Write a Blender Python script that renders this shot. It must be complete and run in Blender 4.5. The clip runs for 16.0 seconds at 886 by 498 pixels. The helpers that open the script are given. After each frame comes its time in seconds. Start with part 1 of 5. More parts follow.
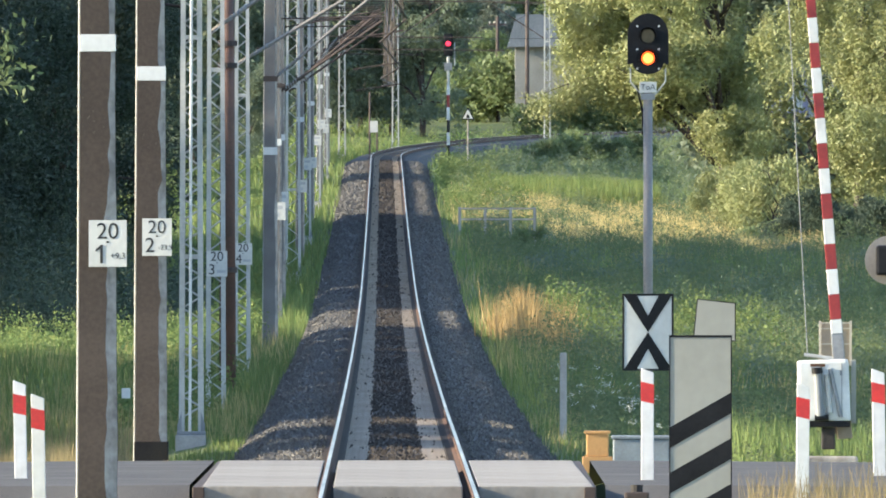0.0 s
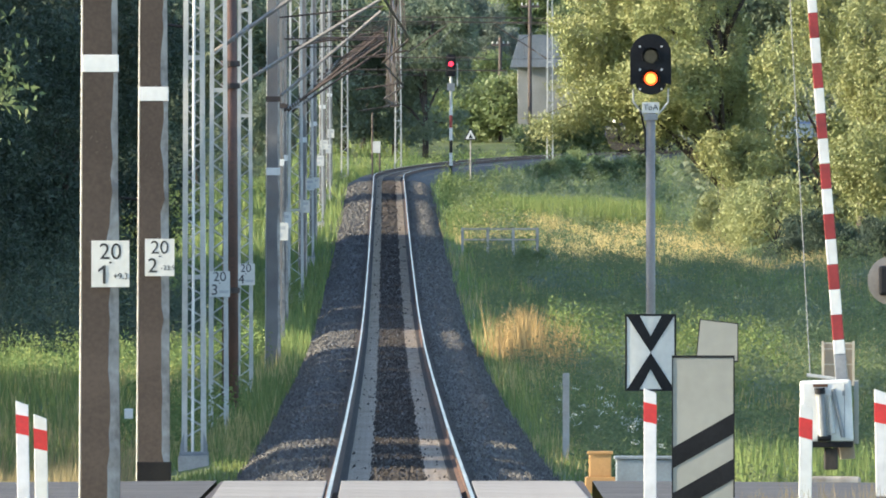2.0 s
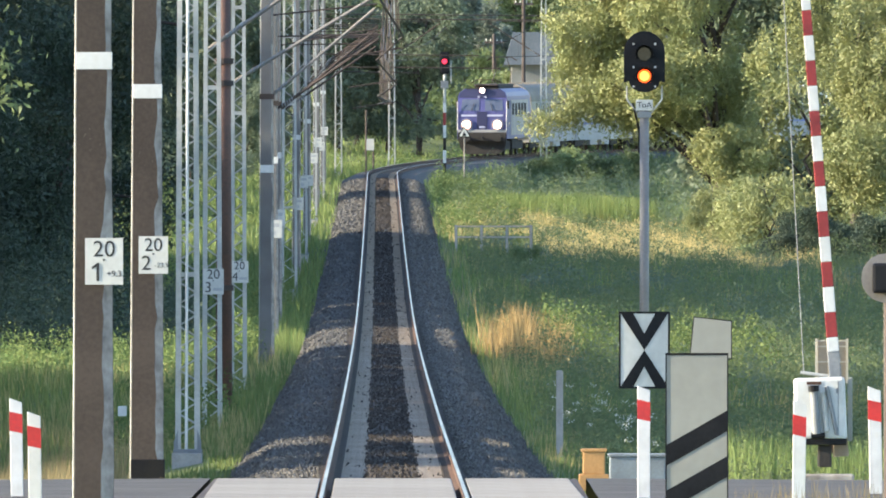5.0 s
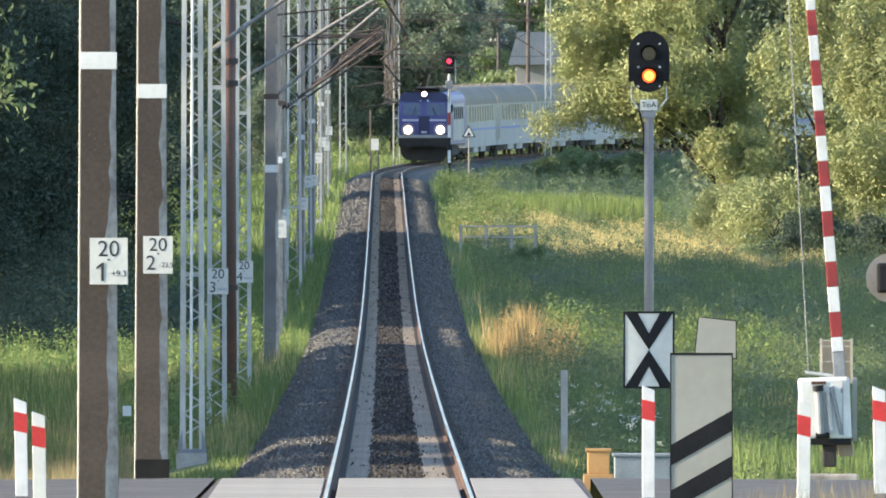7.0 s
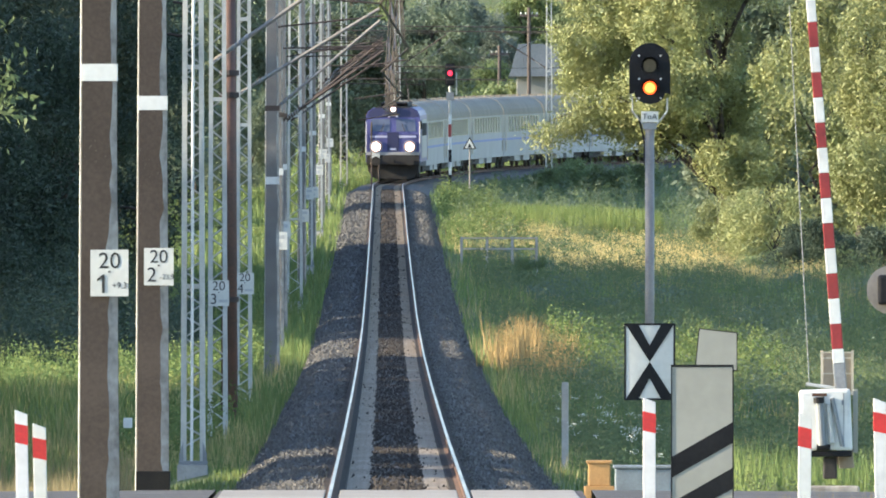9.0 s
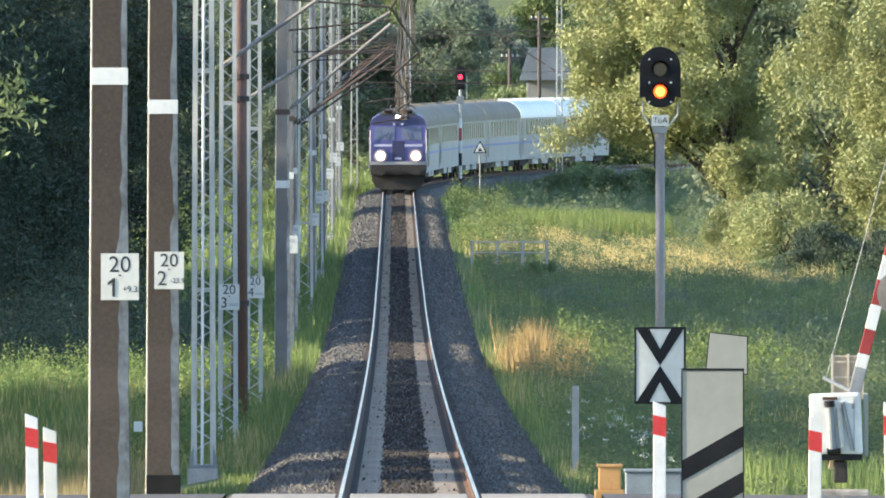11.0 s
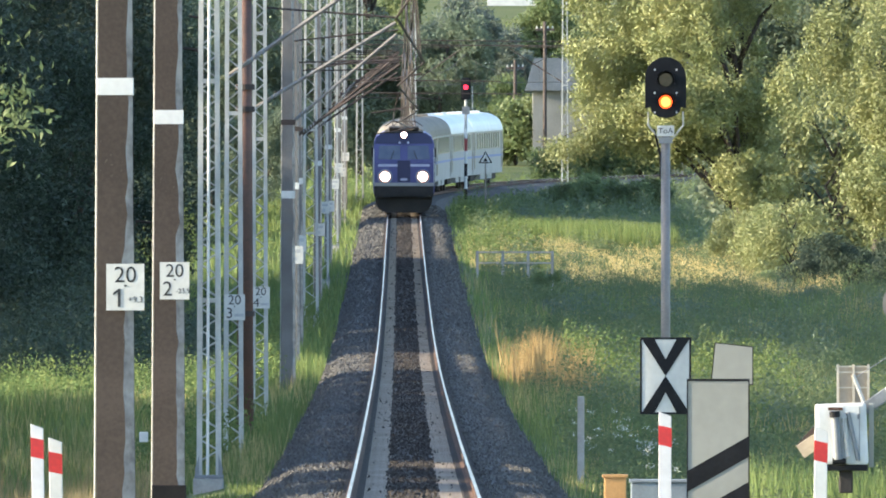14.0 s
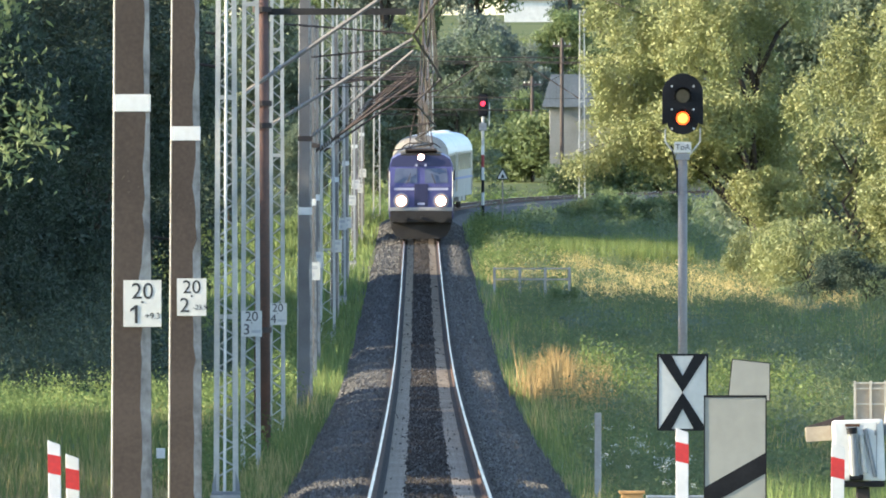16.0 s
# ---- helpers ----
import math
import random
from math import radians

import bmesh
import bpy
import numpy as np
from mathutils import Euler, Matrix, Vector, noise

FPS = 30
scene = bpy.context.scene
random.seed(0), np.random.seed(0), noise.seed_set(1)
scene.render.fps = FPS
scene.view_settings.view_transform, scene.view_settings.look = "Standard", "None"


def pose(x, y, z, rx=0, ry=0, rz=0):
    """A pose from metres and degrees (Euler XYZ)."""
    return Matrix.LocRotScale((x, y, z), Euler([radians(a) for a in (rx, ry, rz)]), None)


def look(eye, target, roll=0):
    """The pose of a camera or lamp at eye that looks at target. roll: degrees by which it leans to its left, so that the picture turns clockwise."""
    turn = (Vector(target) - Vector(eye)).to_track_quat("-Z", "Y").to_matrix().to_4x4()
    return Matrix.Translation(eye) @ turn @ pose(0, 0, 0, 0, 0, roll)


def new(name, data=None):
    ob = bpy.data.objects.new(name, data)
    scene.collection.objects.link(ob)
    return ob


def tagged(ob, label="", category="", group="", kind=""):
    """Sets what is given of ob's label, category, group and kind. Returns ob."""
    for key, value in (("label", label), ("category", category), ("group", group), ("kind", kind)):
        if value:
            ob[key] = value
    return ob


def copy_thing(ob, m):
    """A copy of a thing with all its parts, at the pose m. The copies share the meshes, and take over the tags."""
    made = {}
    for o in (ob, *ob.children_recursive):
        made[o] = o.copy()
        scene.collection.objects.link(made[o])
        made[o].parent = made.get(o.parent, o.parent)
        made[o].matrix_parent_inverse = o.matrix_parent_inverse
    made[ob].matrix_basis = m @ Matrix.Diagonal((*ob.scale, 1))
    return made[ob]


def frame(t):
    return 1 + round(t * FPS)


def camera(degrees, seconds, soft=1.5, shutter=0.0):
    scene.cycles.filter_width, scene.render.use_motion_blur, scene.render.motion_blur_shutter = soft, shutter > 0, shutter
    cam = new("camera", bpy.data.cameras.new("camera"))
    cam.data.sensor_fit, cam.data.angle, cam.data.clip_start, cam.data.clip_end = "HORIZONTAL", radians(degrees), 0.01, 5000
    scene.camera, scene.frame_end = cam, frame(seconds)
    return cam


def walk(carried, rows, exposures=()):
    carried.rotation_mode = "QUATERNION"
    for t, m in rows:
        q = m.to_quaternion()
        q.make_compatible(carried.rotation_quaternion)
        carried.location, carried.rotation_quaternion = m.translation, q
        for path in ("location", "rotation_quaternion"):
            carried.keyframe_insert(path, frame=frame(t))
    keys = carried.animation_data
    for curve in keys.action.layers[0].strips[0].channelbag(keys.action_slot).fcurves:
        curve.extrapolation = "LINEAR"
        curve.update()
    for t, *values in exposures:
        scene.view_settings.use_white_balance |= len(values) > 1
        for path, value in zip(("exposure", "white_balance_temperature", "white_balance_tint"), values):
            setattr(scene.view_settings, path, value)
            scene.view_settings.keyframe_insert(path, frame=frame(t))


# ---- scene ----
# ---- camera: a very long lens on a tripod that drifts a little ----
cam = camera(2.495, 16.0, soft=1.85)
EYE = (0.0, 0.0, 2.55)
# seconds, turn to the left and tilt upwards in degrees
AIM = [
    (0.0, -0.0027, -0.0498), (0.5, -0.0091, -0.0411), (1.0, -0.0068, -0.0272), (1.5, 0.0021, -0.0084), (2.0, 0.0049, 0.0075),
    (2.5, 0.0070, 0.0175), (3.0, -0.0027, 0.0143), (3.5, -0.0123, -0.0003), (4.0, -0.0129, -0.0072), (4.2, -0.0143, -0.0088),
    (6.3, -0.0025, 0.0196), (6.5, -0.0005, 0.0075), (7.0, 0.0000, 0.0000), (7.5, 0.0029, 0.0049), (8.0, 0.0078, 0.0072),
    (8.5, -0.0005, 0.0267), (11.0, 0.0315, 0.0439), (11.5, 0.0369, 0.0678), (12.0, 0.0565, 0.0850), (12.5, 0.0684, 0.0832),
    (13.0, 0.0587, 0.0731), (13.5, 0.0512, 0.0683), (14.0, 0.0470, 0.0731), (14.5, 0.0589, 0.0855), (15.0, 0.0710, 0.1074),
    (15.5, 0.0756, 0.1222), (16.0, 0.0950, 0.1192),
]
walk(cam, [(t, pose(*EYE, 90 + up, 0, turn)) for t, turn, up in AIM], exposures=[(0.0, 1.55, 5950, 12), (16.0, 1.62, 5950, 12)])

# ---- light: low evening sun from the side, clear sky ----
SUN_FROM = Vector((-0.96, -0.13, 0.31)).normalized()
world = bpy.data.worlds.new("evening_sky")
scene.world = world
world.use_nodes = True
wn = world.node_tree.nodes
sky = wn.new("ShaderNodeTexSky")
sky.sky_type = "NISHITA"
sky.sun_disc = False
sky.sun_elevation = math.asin(SUN_FROM.z)
sky.sun_rotation = math.atan2(SUN_FROM.x, SUN_FROM.y)
sky.dust_density = 0.6
wn["Background"].inputs["Strength"].default_value = 0.15
world.node_tree.links.new(sky.outputs["Color"], wn["Background"].inputs["Color"])
sun = new("sun", bpy.data.lights.new("sun", "SUN"))
sun.data.energy = 5.0
sun.data.angle = radians(0.6)
sun.data.color = (1.0, 0.83, 0.55)
sun.matrix_world = look(SUN_FROM * 50, (0, 0, 0))


# ---- materials ----
def mat(name, a, b=None, scale=4.0, rough=0.8, metal=0.0, bump=0.3, fine=40.0, island=0.0, glow=None, through_light=0.0, spots=None):
    """Two-scale procedural surface: a and b are mixed by coarse noise, fine noise gives grain and relief."""
    m = bpy.data.materials.new(name)
    m.use_nodes = True
    nt = m.node_tree
    n, ln = nt.nodes, nt.links
    bsdf = n["Principled BSDF"]
    b = b or tuple(c * 0.75 for c in a)
    co = n.new("ShaderNodeTexCoord")
    big = n.new("ShaderNodeTexNoise")
    big.inputs["Scale"].default_value = scale
    big.inputs["Detail"].default_value = 5
    small = n.new("ShaderNodeTexNoise")
    small.inputs["Scale"].default_value = fine
    small.inputs["Detail"].default_value = 3
    ln.new(co.outputs["Object"], big.inputs["Vector"])
    ln.new(co.outputs["Object"], small.inputs["Vector"])
    add = n.new("ShaderNodeMath")
    add.operation = "MULTIPLY_ADD"
    ln.new(small.outputs["Fac"], add.inputs[0])
    add.inputs[1].default_value = 0.5
    ln.new(big.outputs["Fac"], add.inputs[2])
    ramp = n.new("ShaderNodeValToRGB")
    ramp.color_ramp.elements[0].position, ramp.color_ramp.elements[0].color = 0.58, (*a, 1)
    ramp.color_ramp.elements[1].position, ramp.color_ramp.elements[1].color = 0.92, (*b, 1)
    if spots:
        e = ramp.color_ramp.elements.new(0.99)
        e.color = (*spots, 1)
    ln.new(add.outputs[0], ramp.inputs["Fac"])
    col = ramp.outputs["Color"]
    if island:
        geo = n.new("ShaderNodeNewGeometry")
        info = n.new("ShaderNodeObjectInfo")
        tot = n.new("ShaderNodeMath")
        ln.new(geo.outputs["Random Per Island"], tot.inputs[0])
        ln.new(info.outputs["Random"], tot.inputs[1])
        rng = n.new("ShaderNodeMapRange")
        rng.inputs["From Max"].default_value = 2.0
        rng.inputs["To Min"].default_value = 1 - island
        rng.inputs["To Max"].default_value = 1 + island
        ln.new(tot.outputs[0], rng.inputs["Value"])
        hsv = n.new("ShaderNodeHueSaturation")
        ln.new(rng.outputs["Result"], hsv.inputs["Value"])
        ln.new(col, hsv.inputs["Color"])
        col = hsv.outputs["Color"]
    ln.new(col, bsdf.inputs["Base Color"])
    bsdf.inputs["Roughness"].default_value = rough
    bsdf.inputs["Metallic"].default_value = metal
    if bump:
        bp = n.new("ShaderNodeBump")
        bp.inputs["Strength"].default_value = bump
        bp.inputs["Distance"].default_value = 0.02
        ln.new(small.outputs["Fac"], bp.inputs["Height"])
        ln.new(bp.outputs["Normal"], bsdf.inputs["Normal"])
    if glow:
        bsdf.inputs["Emission Color"].default_value = (*glow[:3], 1)
        bsdf.inputs["Emission Strength"].default_value = glow[3]
    if through_light:
        tr = n.new("ShaderNodeBsdfTranslucent")
        ln.new(col, tr.inputs["Color"])
        mix = n.new("ShaderNodeMixShader")
        mix.inputs["Fac"].default_value = through_light
        ln.new(bsdf.outputs[0], mix.inputs[1])
        ln.new(tr.outputs[0], mix.inputs[2])
        ln.new(mix.outputs[0], n["Material Output"].inputs["Surface"])
    return m


M = dict(
    soil=mat("meadow_soil", (0.075, 0.10, 0.035), (0.12, 0.135, 0.05), 0.15, 0.95, 0, 0.6, 6.0),
    ballast=mat("ballast_gravel", (0.062, 0.061, 0.060), (0.112, 0.107, 0.102), 1.5, 0.9, 0, 1.0, 9.0, spots=(0.2, 0.19, 0.175)),
    ballast_mid=mat("oily_ballast", (0.040, 0.034, 0.029), (0.07, 0.06, 0.052), 1.5, 0.9, 0, 1.0, 14.0),
    stone=mat("crushed_stone", (0.083, 0.081, 0.079), (0.15, 0.144, 0.136), 3, 0.9, 0, 0.2, 30, island=0.45),
    stone_dark=mat("oily_stone", (0.044, 0.039, 0.035), (0.072, 0.063, 0.056), 3, 0.9, 0, 0.2, 30, island=0.4),
    sleeper=mat("sleeper_concrete", (0.40, 0.335, 0.265), (0.25, 0.205, 0.16), 2.0, 0.9, 0, 0.4, 30, island=0.35),
    # polished steel; its warm tint stands for headlight glints on the rails
    rail_head=mat("glint_tinted_rail_steel", (0.56, 0.42, 0.31), (0.10, 0.068, 0.048), 0.085, 0.28, 1.0, 0.05, 0.7),
    rail_web=mat("rusty_rail_steel", (0.11, 0.055, 0.032), (0.05, 0.030, 0.022), 3.0, 0.9, 0.0, 0.3, 40),
    panel=mat("crossing_concrete", (0.33, 0.305, 0.27), (0.23, 0.21, 0.185), 1.6, 0.85, 0, 0.3, 10, island=0.15),
    asphalt=mat("asphalt", (0.085, 0.082, 0.082), (0.12, 0.115, 0.11), 0.7, 0.9, 0, 0.4, 60, spots=(0.15, 0.145, 0.14)),
    line=mat("worn_road_paint", (0.7, 0.7, 0.68), (0.4, 0.4, 0.38), 3.0, 0.7, 0, 0.2, 30),
    pole=mat("weathered_brown_concrete", (0.088, 0.071, 0.060), (0.055, 0.045, 0.039), 0.9, 0.9, 0, 0.08, 25, spots=(0.13, 0.11, 0.095)),
    pole_edge=mat("bare_grey_concrete", (0.42, 0.38, 0.335), (0.20, 0.175, 0.155), 2.5, 0.9, 0, 0.5, 12),
    block=mat("pale_grey_concrete", (0.44, 0.42, 0.385), (0.34, 0.32, 0.295), 3.0, 0.9, 0, 0.3, 25),
    pole_grey=mat("grey_concrete", (0.20, 0.19, 0.18), (0.13, 0.12, 0.115), 1.3, 0.9, 0, 0.25, 60),
    tar=mat("black_bitumen", (0.012, 0.012, 0.014), (0.02, 0.019, 0.018), 3, 0.8, 0, 0.2, 30),
    galv=mat("galvanised_steel", (0.52, 0.52, 0.49), (0.38, 0.38, 0.36), 2.0, 0.55, 0.2, 0.1, 20),
    rust=mat("brown_rusted_steel", (0.075, 0.053, 0.045), (0.048, 0.037, 0.033), 2.0, 0.8, 0.1, 0.3, 40),
    wire=mat("weathered_copper_wire", (0.06, 0.046, 0.038), (0.042, 0.034, 0.029), 2.0, 0.7, 0.2, 0.0, 20),
    white=mat("white_paint", (0.70, 0.70, 0.68), (0.58, 0.58, 0.56), 2.0, 0.6, 0, 0.1, 12),
    plate=mat("white_enamel_plate", (0.62, 0.615, 0.575), (0.54, 0.535, 0.50), 3.0, 0.45, 0, 0.03, 12),
    cream=mat("cream_enamel", (0.325, 0.32, 0.28), (0.275, 0.27, 0.235), 1.2, 0.5, 0, 0.02, 8),
    red=mat("red_reflective_paint", (0.62, 0.035, 0.03), (0.45, 0.03, 0.03), 3.0, 0.45, 0, 0.1, 30),
    dark_red=mat("dark_red_boom_paint", (0.30, 0.03, 0.03), (0.22, 0.025, 0.025), 3.0, 0.5, 0, 0.1, 30),
    black=mat("black_paint", (0.010, 0.010, 0.012), (0.018, 0.018, 0.02), 3.0, 0.5, 0, 0.1, 30),
    ink=mat("black_lettering", (0.02, 0.02, 0.022), (0.03, 0.03, 0.03), 3.0, 0.5, 0, 0.0, 30),
    grey_ink=mat("faded_grey_lettering", (0.35, 0.36, 0.37), (0.45, 0.46, 0.47), 3.0, 0.6, 0, 0.0, 30),
    post_grey=mat("grey_painted_post", (0.27, 0.245, 0.22), (0.20, 0.18, 0.165), 2.0, 0.55, 0.1, 0.1, 30),
    grey=mat("grey_plastic", (0.25, 0.26, 0.27), (0.18, 0.19, 0.20), 3.0, 0.5, 0, 0.1, 30),
    lens_dark=mat("unlit_lens", (0.03, 0.035, 0.03), (0.05, 0.05, 0.045), 6.0, 0.1, 0, 0.0, 30),
    amber=mat("amber_lamp", (1.0, 0.4, 0.05), None, 3, 0.3, 0, 0, 30, glow=(1.0, 0.07, 0.002, 1.0)),
    amber_core=mat("amber_lamp_core", (1.0, 0.8, 0.3), None, 3, 0.3, 0, 0, 30, glow=(1.0, 0.36, 0.03, 1.1)),
    red_lamp=mat("red_lamp", (1.0, 0.05, 0.1), None, 3, 0.3, 0, 0, 30, glow=(1.0, 0.02, 0.05, 0.8)),
    headlight=mat("lit_headlight", (1.0, 0.95, 0.8), None, 3, 0.3, 0, 0, 30, glow=(1.0, 0.86, 0.70, 7.0)),
    # glowing pink disc colour that stands for the bloom round the headlights
    halo=mat("headlight_bloom", (0.8, 0.4, 0.3), None, 3, 0.4, 0, 0, 30, glow=(1.0, 0.30, 0.20, 0.30)),
    guard_cream=mat("cream_steel_frame", (0.55, 0.50, 0.40), (0.46, 0.42, 0.34), 3.0, 0.6, 0, 0.1, 30),
    guard_tan=mat("tan_steel_panel", (0.42, 0.36, 0.27), (0.33, 0.28, 0.21), 3.0, 0.6, 0, 0.1, 30),
    ochre=mat("ochre_cable_box", (0.50, 0.28, 0.10), (0.40, 0.22, 0.08), 3.0, 0.6, 0, 0.2, 30),
    blue_grey=mat("blue_grey_concrete", (0.22, 0.26, 0.29), (0.17, 0.19, 0.21), 3.0, 0.8, 0, 0.08, 30),
    wood=mat("grey_weathered_wood", (0.17, 0.145, 0.12), (0.10, 0.085, 0.07), 3.0, 0.9, 0, 0.5, 30),
    dark_wood=mat("tarred_wood_pole", (0.07, 0.055, 0.05), (0.10, 0.08, 0.07), 2.0, 0.9, 0, 0.4, 30),
    loco_blue=mat("locomotive_blue", (0.085, 0.082, 0.235), (0.068, 0.067, 0.195), 1.0, 0.45, 0, 0.05, 20),
    loco_navy=mat("locomotive_navy", (0.026, 0.026, 0.075), (0.03, 0.03, 0.085), 1.0, 0.5, 0, 0.05, 20),
    # bluish base colour stands for light reflected in the glass
    windscreen=mat("locomotive_windscreen", (0.085, 0.10, 0.155), (0.12, 0.135, 0.19), 1.5, 0.08, 0, 0.0, 4),
    rust_red=mat("red_brown_mast_paint", (0.165, 0.085, 0.062), (0.085, 0.055, 0.046), 1.2, 0.7, 0.1, 0.3, 20),
    loco_stripe=mat("pale_lilac_stripe", (0.48, 0.48, 0.62), (0.42, 0.42, 0.55), 1.0, 0.5, 0, 0.0, 20),
    loco_grey=mat("locomotive_light_grey", (0.36, 0.35, 0.35), (0.27, 0.265, 0.265), 1.0, 0.55, 0, 0.1, 20),
    coach=mat("coach_light_grey", (0.34, 0.35, 0.365), (0.28, 0.29, 0.30), 0.4, 0.55, 0, 0.05, 10),
    coach_band=mat("coach_beige_band", (0.34, 0.31, 0.25), (0.28, 0.255, 0.205), 0.4, 0.55, 0, 0.05, 10),
    coach_roof=mat("coach_dull_beige_roof", (0.25, 0.22, 0.17), (0.19, 0.165, 0.13), 0.4, 0.8, 0, 0.1, 8),
    coach_roof_white=mat("coach_white_roof", (0.80, 0.82, 0.82), (0.70, 0.72, 0.72), 0.4, 0.45, 0, 0.05, 8),
    coach_window=mat("grey_coach_window", (0.14, 0.15, 0.15), (0.10, 0.11, 0.11), 0.8, 0.25, 0, 0.0, 10),
    coach_blue=mat("coach_blue_line", (0.08, 0.14, 0.42), (0.07, 0.12, 0.36), 0.4, 0.45, 0, 0.0, 10),
    window=mat("dark_train_window", (0.035, 0.04, 0.05), (0.05, 0.055, 0.065), 1.0, 0.08, 0, 0.0, 10),
    bogie=mat("dark_bogie_steel", (0.022, 0.020, 0.019), (0.036, 0.032, 0.029), 2.0, 0.9, 0.0, 0.3, 20),
    bark=mat("rough_bark", (0.040, 0.032, 0.027), (0.065, 0.052, 0.044), 1.5, 0.95, 0, 0.8, 12),
    leaf=mat("broad_leaves", (0.115, 0.165, 0.065), (0.165, 0.20, 0.085), 0.35, 0.6, 0, 0.0, 6, island=0.4, through_light=0.4),
    herb=mat("mixed_meadow_herbs", (0.105, 0.15, 0.078), (0.175, 0.20, 0.095), 0.22, 0.75, 0, 0.0, 2, island=0.22, through_light=0.48),
    # lighter grey-green: the haze over far trees is put into this colour
    leaf_grey=mat("hazed_grey_green_leaves", (0.115, 0.155, 0.105), (0.16, 0.195, 0.125), 0.35, 0.7, 0, 0.0, 6, island=0.2, through_light=0.42),
    # dark forest green; on shrubs and undergrowth the colour also stands for shade
    leaf_dark=mat("dark_forest_and_shaded_leaves", (0.034, 0.054, 0.036), (0.048, 0.072, 0.042), 0.3, 0.75, 0, 0.0, 6, island=0.4, through_light=0.2),
    leaf_willow=mat("willow_leaves", (0.19, 0.22, 0.085), (0.29, 0.30, 0.125), 0.5, 0.6, 0, 0.0, 6, island=0.3, through_light=0.2),
    # blue-grey needles, with the distance haze mixed into the colour
    needle=mat("hazed_pine_needles", (0.115, 0.15, 0.125), (0.15, 0.18, 0.145), 0.4, 0.7, 0, 0.0, 6, island=0.3, through_light=0.15),
    grass=mat("tall_green_grass", (0.115, 0.18, 0.06), (0.215, 0.25, 0.085), 0.35, 0.7, 0, 0.0, 3, island=0.5, through_light=0.35),
    dry=mat("dry_straw_grass", (0.42, 0.34, 0.135), (0.47, 0.385, 0.18), 0.25, 0.8, 0, 0.0, 3, island=0.35, through_light=0.35),
    verge=mat("brown_verge_straw", (0.25, 0.19, 0.095), (0.19, 0.16, 0.075), 0.5, 0.85, 0, 0.0, 3, island=0.5, through_light=0.3),
    dock=mat("rust_coloured_seed_heads", (0.48, 0.33, 0.14), (0.36, 0.25, 0.10), 0.5, 0.85, 0, 0.0, 3, island=0.4, through_light=0.3),
    petal=mat("white_flower_umbels", (0.75, 0.76, 0.72), (0.65, 0.66, 0.6), 3, 0.8, 0, 0.0, 10, through_light=0.3),
    roof_tile=mat("grey_barn_roof", (0.17, 0.19, 0.22), (0.12, 0.14, 0.16), 0.5, 0.7, 0, 0.3, 8),
    plaster=mat("grey_plaster", (0.25, 0.25, 0.235), (0.19, 0.19, 0.175), 0.6, 0.9, 0, 0.3, 10),
)

for matt in ("black", "tar", "ballast", "ballast_mid", "stone", "stone_dark", "panel", "asphalt", "herb", "grass", "soil", "pole"):
    M[matt].node_tree.nodes["Principled BSDF"].inputs["Specular IOR Level"].default_value = 0.15


# ---- mesh helpers ----
def box(bm, x0, x1, y0, y1, z0, z1, bevel=0.0):
    r = bmesh.ops.create_cube(bm, size=1.0, matrix=Matrix.Translation(((x0 + x1) / 2, (y0 + y1) / 2, (z0 + z1) / 2)) @ Matrix.Diagonal((x1 - x0, y1 - y0, z1 - z0, 1)))
    if bevel:
        edges = list({e for v in r["verts"] for e in v.link_edges})
        bmesh.ops.bevel(bm, geom=edges, offset=bevel, segments=2, affect="EDGES", profile=0.6)
    return bm


def rod(bm, p, q, r, r2=None, seg=8):
    p, q = Vector(p), Vector(q)
    d = q - p
    m = Matrix.Translation((p + q) / 2) @ d.to_track_quat("Z", "Y").to_matrix().to_4x4()
    bmesh.ops.create_cone(bm, cap_ends=True, segments=seg, radius1=r, radius2=r if r2 is None else r2, depth=d.length, matrix=m)
    return bm


def tube(bm, pts, r, seg=5):
    """One connected tube through the points."""
    rings = []
    for p in pts:
        p = Vector(p)
        rings.append([bm.verts.new(p + Vector((r * math.cos(2 * math.pi * k / seg), 0, r * math.sin(2 * math.pi * k / seg)))) for k in range(seg)])
    for a, b in zip(rings, rings[1:]):
        for k in range(seg):
            bm.faces.new((a[k], a[(k + 1) % seg], b[(k + 1) % seg], b[k]))
    bmesh.ops.recalc_face_normals(bm, faces=bm.faces)
    return bm


def outline(bm, pts, y0, y1, bevel=0.0):
    """A plate whose outline (x, z) lies across the view, from depth y0 to y1."""
    vs = [bm.verts.new((x, y0, z)) for x, z in pts]
    f = bm.faces.new(vs)
    r = bmesh.ops.extrude_face_region(bm, geom=[f])
    bmesh.ops.translate(bm, vec=(0, y1 - y0, 0), verts=[v for v in r["geom"] if isinstance(v, bmesh.types.BMVert)])
    bmesh.ops.recalc_face_normals(bm, faces=bm.faces)
    if bevel:
        bmesh.ops.bevel(bm, geom=bm.edges[:], offset=bevel, segments=2, affect="EDGES", profile=0.6)
    return bm


def B():
    return bmesh.new()


def mesh_of(name, bm, material, smooth=False):
    me = bpy.data.meshes.new(name)
    bm.to_mesh(me)
    bm.free()
    me.materials.append(M[material])
    if smooth:
        me.polygons.foreach_set("use_smooth", [True] * len(me.polygons))
    return me


def part(name, bm, material, parent, label="", at=(0, 0, 0), smooth=False):
    me = bm if isinstance(bm, bpy.types.Mesh) else mesh_of(name, bm, material, smooth)
    ob = new(name, me)
    ob.parent = parent
    ob.location = at
    if label:
        tagged(ob, label)
    return ob


